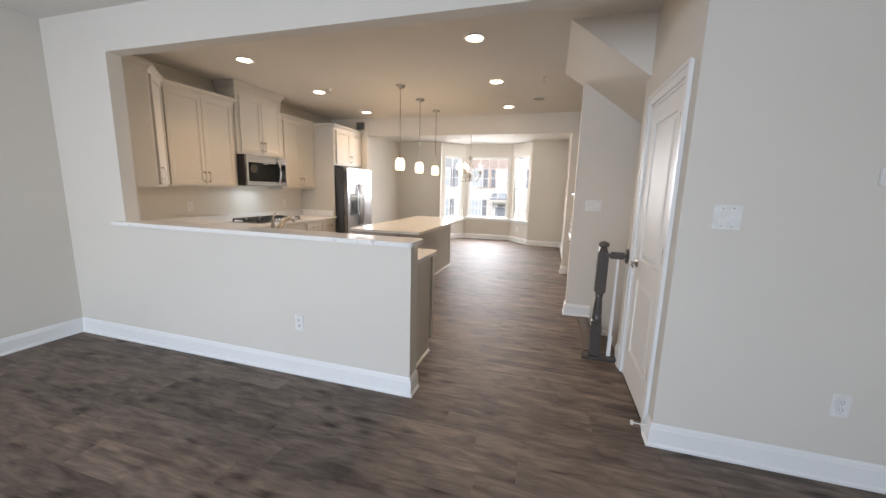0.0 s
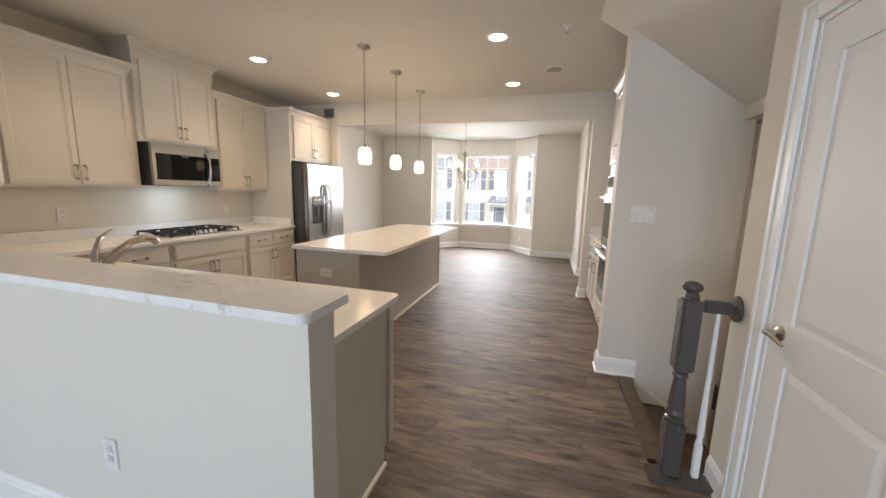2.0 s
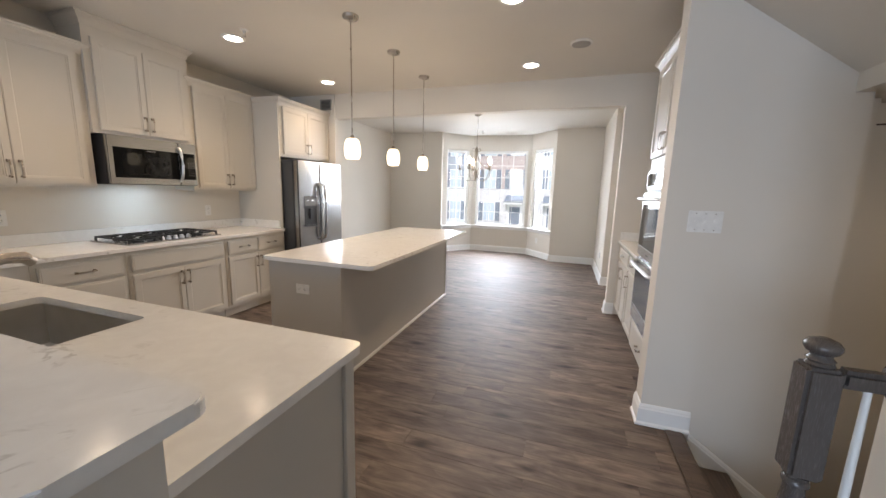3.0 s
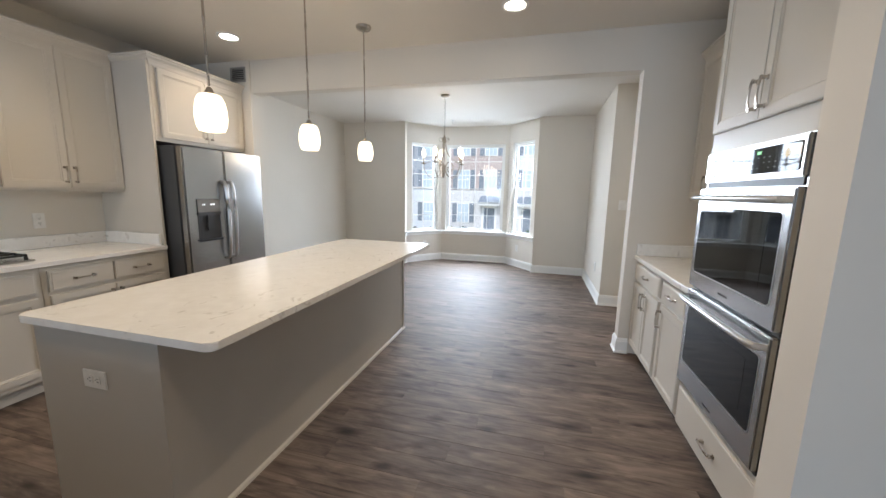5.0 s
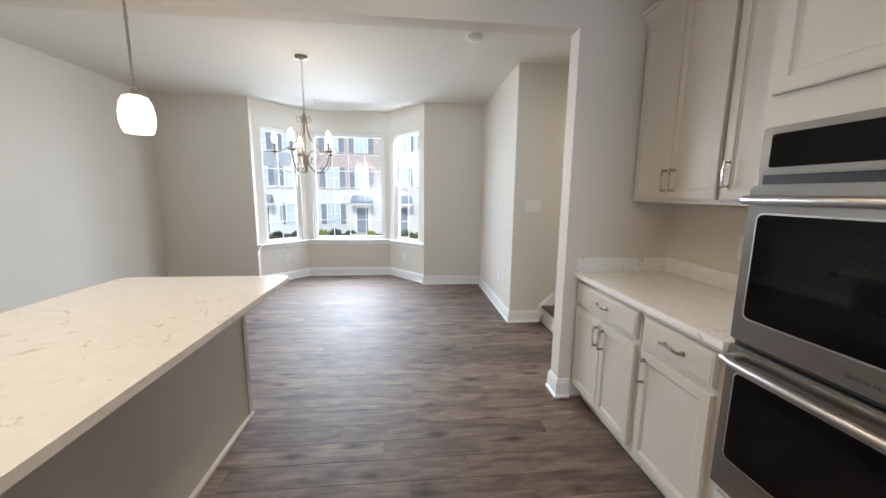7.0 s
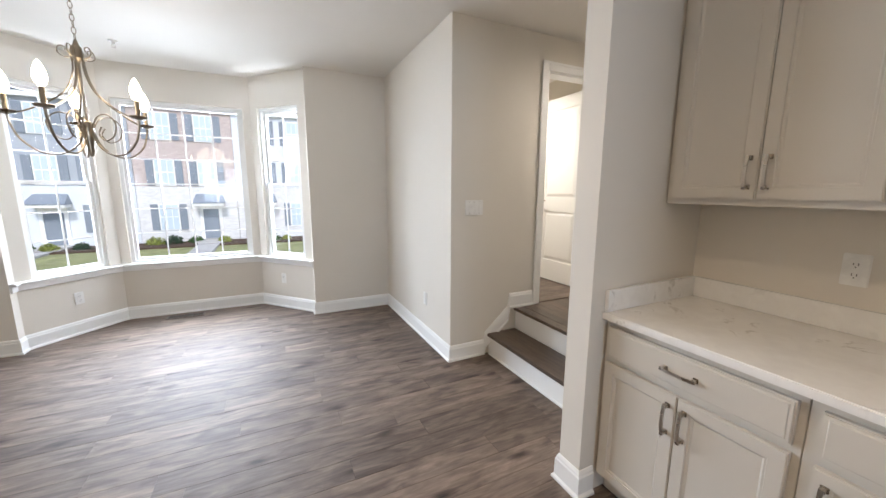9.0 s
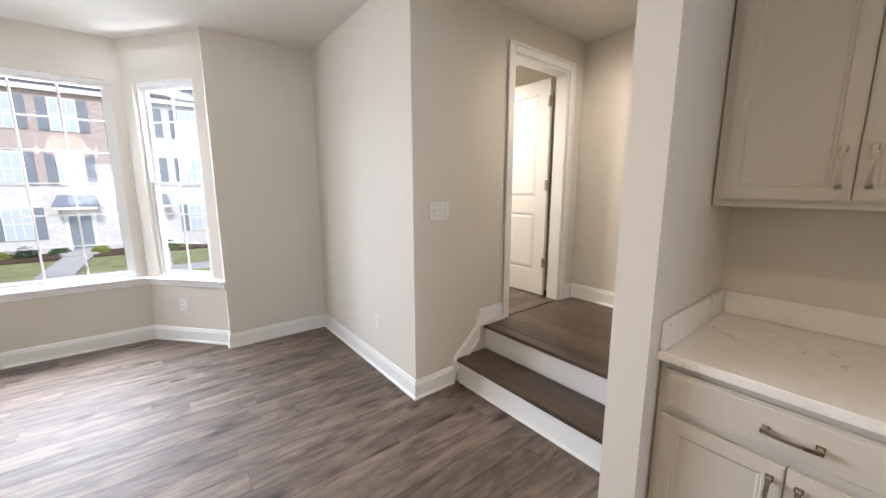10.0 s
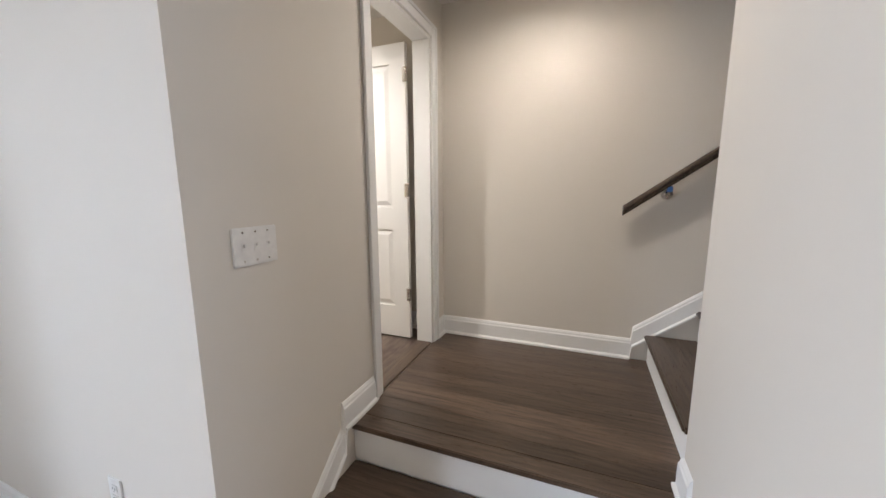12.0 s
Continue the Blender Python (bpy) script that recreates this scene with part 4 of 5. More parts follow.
fc.align_x, fc.align_y = "CENTER", "CENTER"
fc.materials.append(DIGIT)
o = new("clock_digits", fc)
o.parent, o.matrix_basis = cp, pose(0.475, -0.0378, 1.592, 90, 0, 0)
tagged(o, "green lit clock digits")
# solid black strips stand for the shade in the vent slot and door gaps
part("vent_gap_strip", boxes((0.02, W - 0.02, -0.022, -0.0185, 1.462, 1.492)), BLACK, ov, "black strip for the shade of the vent slot")
for gz in (0.928, 0.376):
    part("door_gap_strip", boxes((0.006, W - 0.006, -0.024, -0.0185, gz, gz + 0.014)), BLACK, ov, "black strip for the shade of the gap below the door")
for z0, z1, sill in ((0.945, 1.458, 0.085), (0.393, 0.925, 0.13)):
    bm = B()
    box(bm, 0.004, W - 0.004, -0.048, -0.019, z0, z1, 0.006)
    d = part("oven_door", bm, STEEL, ov, "stainless oven door")
    bm = B()
    round_plate(bm, 0.048, W - 0.048, -0.0505, -0.0485, z0 + sill, z1 - 0.09, 0.018)
    part("door_glass", bm, BLACKGLASS, d, "dark oven window")
    bm = B()
    round_plate(bm, 0.042, W - 0.042, -0.0495, -0.0482, z0 + sill - 0.006, z1 - 0.084, 0.023)
    part("glass_trim", bm, STEEL_H, d)
    bm = B()
    box(bm, 0.125, W - 0.125, -0.0512, -0.0506, z0 + sill + 0.05, z1 - 0.135)
    part("inner_window", bm, INNERGLASS, d, "inner oven window")
    bm = B()
    bow_handle(bm, 0.025, W - 0.025, z1 - 0.045, 0.045, 0.014, -0.047)
    part("door_handle", bm, STEEL_H, d, "polished steel bar handle", smooth=True)
    bm = B()
    for k in range(8):
        box(bm, 0.335 + k * 0.010, 0.342 + k * 0.010, -0.0492, -0.0481, z0 + 0.030, z0 + 0.039)
    part("maker_mark", bm, SLOT, d, "small unreadable maker's mark")

mw = thing("microwave", pose(-3.075, 4.637, 0, 0, 0, 90), "stainless microwave mounted above the gas cooktop", "microwave")
W, z0, z1 = 0.765, 1.405, 1.822
bm = B()
box(bm, 0, W, 0.012, 0.383, z0, z1, 0.002)
part("body", bm, DARKPLASTIC, mw, "dark microwave body")
bm = B()
box(bm, 0.0, 0.585, -0.02, 0.0115, z0 + 0.005, z1 - 0.004, 0.006)
d = part("door", bm, STEEL, mw, "stainless microwave door")
bm = B()
box(bm, 0.040, 0.580, -0.0225, -0.0205, z0 + 0.060, z1 - 0.100, 0.001)
part("door_glass", bm, BLACKGLASS, d, "black door window")
bm = B()
box(bm, 0.10, 0.50, -0.0232, -0.0226, z0 + 0.090, z1 - 0.145)
part("inner_window", bm, INNERGLASS, d)
bm = B()
for k in range(9):
    box(bm, 0.30 + k * 0.009, 0.306 + k * 0.009, -0.0235, -0.0226, z1 - 0.118, z1 - 0.112)
part("maker_mark", bm, STEEL_H, d, "small unreadable maker's mark")
bm = B()
box(bm, 0.588, W, -0.02, 0.0115, z0 + 0.005, z1 - 0.004, 0.006)
cp = part("control_panel", bm, STEEL, mw)
bm = B()
box(bm, 0.592, W - 0.02, -0.0225, -0.0205, z0 + 0.060, z1 - 0.100, 0.001)
part("panel_glass", bm, BLACKGLASS, cp, "black key panel")
bm = B()
for i in range(3):
    for j in range(6):
        box(bm, 0.672 + i * 0.024, 0.682 + i * 0.024, -0.0234, -0.0226, z0 + 0.10 + j * 0.024, z0 + 0.106 + j * 0.024)
tagged(part("key_markings", bm, KEYPRINT, cp, "small unreadable key markings"), kind="stuff")
bm = B()
tube(bm, [(0.585, -0.02, z0 + 0.045), (0.587, -0.040, z0 + 0.055), (0.592, -0.056, z0 + 0.12), (0.594, -0.060, z0 + 0.20), (0.592, -0.056, z1 - 0.13), (0.587, -0.040, z1 - 0.065), (0.585, -0.02, z1 - 0.055)], 0.013, 12)
part("door_handle", bm, STEEL_H, mw, "curved steel handle", smooth=True)

fr = thing("refrigerator", pose(-2.630, 6.300, 0, 0, 0, 90), "stainless side-by-side refrigerator with ice dispenser", "refrigerator")
bm = B()
box(bm, 0.0, 0.905, 0.0, 0.70, 0.02, 1.755, 0.004)
part("body", bm, GREYSIDE, fr, "dark grey cabinet sides")
for x0, x1 in ((0.003, 0.417), (0.423, 0.902)):
    bm = B()
    box(bm, x0, x1, -0.075, -0.004, 0.06, 1.752, 0.012)
    d = part("door", bm, STEEL, fr, "brushed steel door")
    hx = x1 - 0.035 if x0 < 0.1 else x0 + 0.035
    bm = B()
    tube(bm, smooth_pts([(hx, -0.075, 0.735), (hx, -0.105, 0.745), (hx, -0.125, 0.82), (hx, -0.137, 1.10), (hx, -0.125, 1.38), (hx, -0.105, 1.455), (hx, -0.075, 1.465)], 3), 0.017, 14)
    part("door_handle", bm, STEEL_H, d, "long curved steel handle", smooth=True)
    if x0 < 0.1:
        bm = B()
        box(bm, 0.10, 0.335, -0.0785, -0.0755, 0.915, 1.305, 0.002)
        dp = part("dispenser", bm, GREYSIDE, d, "ice and water dispenser surround")
        bm = B()
        box(bm, 0.102, 0.333, -0.084, -0.079, 1.185, 1.302, 0.002)
        pn = part("dispenser_panel", bm, gloss("grey_metal_panel", (0.20, 0.195, 0.185), 0.4), dp, "grey control panel")
        for gx in (0.150, 0.168, 0.232, 0.244, 0.256, 0.268):
            part("display_bar", boxes((gx, gx + 0.007, -0.0852, -0.0842, 1.245, 1.262)), PALEDIGIT, pn, "pale lit display bar")
        bm = B()
        box(bm, 0.102, 0.333, -0.094, -0.0791, 1.160, 1.184, 0.004)
        part("ledge", bm, GREYSIDE, dp, "dark grey ledge")
        # no recess is cut; a flat dark panel gives its shade
        bm = B()
        box(bm, 0.110, 0.325, -0.081, -0.079, 0.940, 1.158, 0.001)
        part("dispenser_well_panel", bm, DARKPLASTIC, dp, "flat dark panel in place of the shaded dispenser recess")
        bm = B()
        box(bm, 0.18, 0.245, -0.10, -0.0815, 1.02, 1.15, 0.004)
        part("paddle", bm, DARKPLASTIC, dp)
        bm = B()
        box(bm, 0.104, 0.331, -0.108, -0.0815, 0.925, 0.938, 0.003)
        part("drip_tray", bm, DARKPLASTIC, dp)
part("grille", boxes((0.01, 0.895, -0.03, -0.001, 0.015, 0.055)), DARKPLASTIC, fr)

ck = thing("gas_cooktop", pose(-3.085, 5.012, TOP1, 0, 0, 90), "stainless five-burner gas cooktop with black grates", "cooktop")
bm = B()
box(bm, -0.43, 0.43, -0.255, 0.255, 0.0005, 0.014, 0.005)
part("tray", bm, STEEL, ck, "stainless burner tray")
for cx, hw in ((-0.272, 0.133), (0.0, 0.133), (0.272, 0.133)):
    bm = B()
    y0, y1 = (-0.225 if cx else -0.11), 0.235
    for x in (cx - hw, cx + hw - 0.012):
        box(bm, x, x + 0.012, y0, y1, 0.036, 0.050, 0.002)
    for y in (y0, (y0 + y1) / 2 - 0.006, y1 - 0.012):
        box(bm, cx - hw, cx + hw, y, y + 0.012, 0.036, 0.050, 0.002)
    for y in ((y0 * 3 + y1) / 4, (y0 + 3 * y1) / 4):
        box(bm, cx - hw, cx - 0.03, y - 0.005, y + 0.005, 0.037, 0.053, 0.002)
        box(bm, cx + 0.03, cx + hw, y - 0.005, y + 0.005, 0.037, 0.053, 0.002)
        box(bm, cx - 0.005, cx + 0.005, y - 0.07, y - 0.025, 0.037, 0.053, 0.002)
        box(bm, cx - 0.005, cx + 0.005, y + 0.025, y + 0.07, 0.037, 0.053, 0.002)
    for x in (cx - hw, cx + hw - 0.014):
        for y in (y0, y1 - 0.014):
            box(bm, x, x + 0.014, y, y + 0.014, 0.013, 0.037)
    part("grate", bm, BLACK, ck, "black cast iron grate")
for cx, cy, r in ((-0.272, -0.11, 0.036), (-0.272, 0.12, 0.045), (0, 0.06, 0.055), (0.272, -0.11, 0.036), (0.272, 0.12, 0.045)):
    bm = B()
    lathe(bm, [(r + 0.012, 0.013), (r + 0.010, 0.022), (r, 0.023), (r, 0.031), (r - 0.008, 0.034)], 24, pose(cx, cy, 0))
    part("burner", bm, BLACK, ck, "black burner cap", smooth=True)
for i in range(5):
    bm = B()
    lathe(bm, [(0.019, 0.013), (0.019, 0.020), (0.016, 0.022), (0.014, 0.042), (0.012, 0.044)], 18, pose(-0.12 + i * 0.06, -0.19, 0))
    part("knob", bm, STEEL_H, ck, "steel control knob", smooth=True)

# sink and tap
sk = thing("sink", pose(0, 0, 0), "undermount stainless steel sink bowl", "sink")
x0, x1, y0, y1 = SINK
bm = B()
for b in ((x0 - 0.02, x1 + 0.02, y0 - 0.02, y1 + 0.02, 0.668, 0.672), (x0 - 0.012, x0 - 0.008, y0 - 0.012, y1 + 0.012, 0.672, 0.868), (x1 + 0.008, x1 + 0.012, y0 - 0.012, y1 + 0.012, 0.672, 0.868),
          (x0 - 0.008, x1 + 0.008, y0 - 0.012, y0 - 0.008, 0.672, 0.868), (x0 - 0.008, x1 + 0.008, y1 + 0.008, y1 + 0.012, 0.672, 0.868)):
    box(bm, *b)
part("bowl", bm, metal("sink_steel", (0.66, 0.65, 0.63), 0.34, (1, 1, 1)), sk)
bm = B()
lathe(bm, [(0.055, 0.6722), (0.052, 0.676), (0.04, 0.675), (0.036, 0.673)], 24, pose((x0 + x1) / 2, (y0 + y1) / 2, 0))
part("drain", bm, STEEL_H, sk, "round drain strainer", smooth=True)
FX, FY = -1.275, 3.105
tap = thing("kitchen_faucet", pose(FX, FY, TOP1, 0, 0, 0), "brushed nickel pull-out kitchen faucet", "faucet")
bm = B()
lathe(bm, [(0.034, 0.0), (0.034, 0.006), (0.027, 0.014), (0.025, 0.10), (0.029, 0.125), (0.027, 0.15), (0.012, 0.162)], 24)
part("base", bm, NICKEL, tap, smooth=True)
bm = B()
tube(bm, [(0.0, 0.0, 0.09), (-0.01, 0.05, 0.150), (-0.02, 0.11, 0.200), (-0.03, 0.17, 0.232), (-0.04, 0.23, 0.243), (-0.05, 0.28, 0.238), (-0.055, 0.305, 0.215)], [0.022, 0.021, 0.019, 0.018, 0.020, 0.022, 0.020], 16)
part("spout", bm, NICKEL, tap, "arched pull-out spray spout", smooth=True)
bm = B()
tube(bm, [(-0.004, 0.0, 0.13), (-0.030, 0.02, 0.20), (-0.06, 0.06, 0.262), (-0.09, 0.13, 0.295)], [0.017, 0.014, 0.010, 0.006], 14)
part("lever", bm, NICKEL, tap, "curved lever handle", smooth=True)
# ---------- fittings ----------


def plate(name, m, gangs, kind, label, category):
    """A wall plate; local x across, -y out of the wall, centred."""
    t = thing(name, m, label, category)
    w = 0.075 + 0.046 * (gangs - 1)
    bm = B()
    box(bm, -w / 2, w / 2, -0.006, 0.001, -0.0605, 0.0605, 0.003)
    part("plate", bm, PLATE, t)
    for g in range(gangs):
        x = (g - (gangs - 1) / 2) * 0.046
        if kind == "switch":
            bm = B()
            box(bm, x - 0.007, x + 0.007, -0.0075, -0.006, -0.014, 0.014)
            box(bm, x - 0.004, x + 0.004, -0.017, -0.0076, 0.0, 0.009, 0.001)
            part("toggle", bm, PLATE, t)
            for z in (-0.045, 0.045):
                bm = B()
                lathe(bm, [(0.0035, 0), (0.003, 0.001)], 10, pose(x, -0.006, z, 90))
                part("screw", bm, NICKEL, t)
        else:
            for z in (-0.02, 0.02):
                bm = B()
                box(bm, x - 0.017, x + 0.017, -0.0085, -0.006, z - 0.0145, z + 0.0145, 0.004)
                r = part("receptacle", bm, PLATE, t)
                # slots are thin raised bars, dark for the shade inside the holes
                bm = B()
                for dx, h in ((-0.0065, 0.004), (0.0065, 0.005)):
                    box(bm, x + dx - 0.0012, x + dx + 0.0012, -0.0093, -0.0086, z + 0.002 - h, z + 0.002 + h)
                box(bm, x - 0.002, x + 0.002, -0.0093, -0.0086, z - 0.011, z - 0.0075)
                part("slot", bm, SLOT, r)
    return t


OUT, SW = "white duplex outlet on the wall", "white toggle switch plate on the wall"
plate("outlet", pose(-0.86, 2.849, 0.415), 1, "outlet", "white duplex outlet on the half wall", "outlet")
plate("outlet", pose(2.332, 2.849, 0.415), 1, "outlet", OUT, "outlet")
plate("light_switch", pose(1.731, 2.849, 1.325), 2, "switch", "white double toggle switch plate by the closet", "light switch")
plate("light_switch", pose(1.331, 5.015, 1.290), 3, "switch", "white triple toggle switch plate by the stairs", "light switch")
plate("light_switch", pose(1.42, 8.72, 1.290), 3, "switch", "white triple toggle switch plate by the steps", "light switch")
plate("outlet", pose(-1.237, 4.775, 0.667, 0, 90, 0), 1, "outlet", "white sideways outlet on the island end", "outlet")
plate("outlet", pose(KX, 4.12, 1.13, 0, 0, 90), 1, "outlet", "white duplex outlet above the backsplash", "outlet")
plate("outlet", pose(KX, 5.80, 1.12, 0, 0, 90), 1, "outlet", "white duplex outlet above the backsplash", "outlet")
plate("outlet", pose(RX, 6.695, 1.14, 0, 0, -90), 1, "outlet", "white duplex outlet above the worktop", "outlet")
plate("outlet", pose(1.21, 9.245, 0.405, 0, 0, -90), 1, "outlet", OUT, "outlet")
plate("outlet", pose(-3.40, 10.18, 0.36, 0, 0, 90), 1, "outlet", OUT, "outlet")
p = along(BAY[2], BAY[3], 0.36)
plate("outlet", pose(p.x, p.y, 0.36, 0, 0, -ang), 1, "outlet", "white duplex outlet below the bay window", "outlet")
p = along(BAY[0], BAY[1], 0.42)
plate("outlet", pose(p.x, p.y, 0.36, 0, 0, ang), 1, "outlet", "white duplex outlet below the bay window", "outlet")
bm = B()
box(bm, -0.055, 0.055, -0.026, -0.0005, -0.042, 0.042, 0.006)
th = thing("thermostat", pose(2.335, 2.849, 1.535), "small white plastic wall thermostat", "thermostat")
part("case", bm, PLATE, th)
bm = B()
box(bm, -0.03, 0.03, -0.0275, -0.0262, -0.01, 0.025)
part("screen", bm, GREYSIDE, th)

# ceiling downlights
# the last position is the added, unseen stairwell fixture
for i, (x, y, z) in enumerate([(x, y, CZ) for x, y in CANS] + [(2.50, 7.98, DZ), (2.62, 4.35, 1.945)]):
    t = thing("downlight", pose(x, y, z), "lit round recessed ceiling downlight", "downlight", "recessed ceiling lights")
    bm = B()
    lathe(bm, [(0.098, 0.0), (0.098, -0.005), (0.086, -0.010), (0.074, -0.006), (0.072, 0.0)], 32, cap=False)
    part("trim_ring", bm, TRIM, t, "white trim ring", smooth=True)
    bm = B()
    lathe(bm, [(0.073, -0.004), (0.06, -0.0055), (0.002, -0.006)], 32)
    o = part("lens", bm, LENS, t, "glowing lens", smooth=True)
    o.visible_shadow = False
t = thing("ceiling_speaker", pose(0.61, 6.243, CZ), "flush round off-white ceiling cover", "ceiling cover")
bm = B()
lathe(bm, [(0.095, 0.0), (0.095, -0.006), (0.085, -0.012)], 32)
part("ring", bm, PLATE, t, smooth=True)
bm = B()
lathe(bm, [(0.08, -0.0122), (0.078, -0.016), (0.004, -0.017)], 32)
part("cover", bm, gloss("grey_cover", (0.40, 0.39, 0.37), 0.5), t, smooth=True)
t = thing("smoke_detector", pose(0.658, 8.166, DZ), "round white smoke detector on the ceiling", "smoke detector")
bm = B()
lathe(bm, [(0.066, 0.0), (0.066, -0.012), (0.060, -0.016)], 32)
part("mount", bm, PLATE, t, smooth=True)
bm = B()
lathe(bm, [(0.056, -0.0162), (0.058, -0.034), (0.045, -0.044), (0.015, -0.047)], 32)
part("cap", bm, PLATE, t, smooth=True)
for x, y, z in ((0.698, 5.255, CZ), (-2.136, 5.228, CZ), (-1.22, 10.5, DZ)):
    t = thing("sprinkler", pose(x, y, z), "small white ceiling fire sprinkler", "sprinkler", "fire sprinklers")
    bm = B()
    lathe(bm, [(0.036, 0.0), (0.034, -0.006), (0.014, -0.008), (0.010, -0.03)], 20)
    part("escutcheon", bm, PLATE, t, smooth=True)
    bm = B()
    tube(bm, [(-0.012, 0, -0.028), (-0.012, 0, -0.045), (0, 0, -0.052)], 0.0025, 6)
    tube(bm, [(0.012, 0, -0.028), (0.012, 0, -0.045), (0, 0, -0.052)], 0.0025, 6)
    lathe(bm, [(0.016, -0.052), (0.016, -0.055)], 16)
    part("deflector", bm, NICKEL, t)


def register(name, m, w, h, n, mat, label, depth=0.012):
    t = thing(name, m, label, "vent")
    bm = B()
    for b in ((-w / 2, w / 2, h / 2 - 0.016, h / 2), (-w / 2, w / 2, -h / 2, -h / 2 + 0.016), (-w / 2, -w / 2 + 0.016, -h / 2 + 0.016, h / 2 - 0.016), (w / 2 - 0.016, w / 2, -h / 2 + 0.016, h / 2 - 0.016)):
        box(bm, b[0], b[1], -depth, -0.0005, b[2], b[3])
    part("frame", bm, mat, t)
    # no duct is cut; a dark sheet gives the shade behind the slats
    part("backing", boxes((-w / 2 + 0.016, w / 2 - 0.016, -0.003, -0.0006, -h / 2 + 0.016, h / 2 - 0.016)), SLOT, t, "dark sheet for the shade of the duct opening")
    for i in range(n):
        z = -h / 2 + 0.016 + (h - 0.032) * (i + 0.5) / n
        bm = B()
        box(bm, -w / 2 + 0.017, w / 2 - 0.017, -0.001, 0.001, -0.003, 0.003, m=pose(0, -depth + 0.004, z, 40, 0, 0))
        part("slat", bm, mat, t)
    return t


register("wall_vent", pose(-2.80, 7.23, 2.60), 0.19, 0.15, 6, gloss("grey_louvre", (0.30, 0.29, 0.27), 0.5), "grey wall air register above the refrigerator")
register("floor_vent", pose(-1.02, 10.985, 0.002, -90, 0, 0), 0.36, 0.12, 5, gloss("brown_metal", (0.10, 0.075, 0.06), 0.4), "brown metal floor register below the bay window", 0.006)

# pendants
for y in (5.257, 5.995, 6.785):
    t = thing("pendant_light", pose(-1.10, y, CZ), "nickel pendant with lit white opal glass shade", "pendant light", "pendants over the island")
    bm = B()
    lathe(bm, [(0.062, 0), (0.062, -0.012), (0.055, -0.022), (0.012, -0.028), (0.010, -0.04)], 28)
    part("canopy", bm, NICKEL, t, smooth=True)
    bm = B()
    tube(bm, [(0, 0, -0.035), (0, 0, -0.88)], 0.0055, 10)
    for z in (-0.32, -0.60):
        lathe(bm, [(0.0075, z - 0.012), (0.0075, z + 0.012)], 12)
    part("rod", bm, NICKEL, t, smooth=True)
    bm = B()
    lathe(bm, [(0.007, -0.885), (0.013, -0.892), (0.018, -0.905), (0.024, -0.918), (0.022, -0.920)], 24)
    part("socket_cap", bm, NICKEL, t, smooth=True)
    bm = B()
    lathe(bm, [(0.030, -0.916), (0.046, -0.922), (0.058, -0.945), (0.066, -0.985), (0.067, -1.02), (0.062, -1.055), (0.052, -1.078), (0.044, -1.080)], 32)
    o = part("shade", bm, SHADE, t, "glowing opal glass shade", smooth=True)
    o.visible_shadow = False

# chandelier
ch = thing("chandelier", pose(-0.93, 8.83, 0), "antique nickel five-arm candle chandelier, lit", "chandelier")
bm = B()
lathe(bm, [(0.062, DZ), (0.060, DZ - 0.012), (0.045, DZ - 0.026), (0.012, DZ - 0.032)], 28)
part("canopy", bm, BRONZE, ch, smooth=True)
z, k = DZ - 0.03, 0
while z > 2.185:
    bm = B()
    a = radians(90 * (k % 2))
    pts = []
    for i in range(13):
        u = 2 * math.pi * i / 12
        pts.append((0.009 * math.cos(u) * math.cos(a), 0.009 * math.cos(u) * math.sin(a), z - 0.018 + 0.018 * math.sin(u)))
    tube(bm, pts, 0.0022, 6)
    part("chain_link", bm, BRONZE, ch, smooth=True)
    z -= 0.0305
    k += 1
bm = B()
lathe(bm, [(0.008, 2.185), (0.014, 2.165), (0.022, 2.155), (0.022, 2.10), (0.012, 2.09), (0.006, 2.07), (0.006, 1.79), (0.022, 1.78), (0.026, 1.70), (0.014, 1.65), (0.016, 1.63), (0.006, 1.60)], 20)
part("stem", bm, BRONZE, ch, smooth=True)


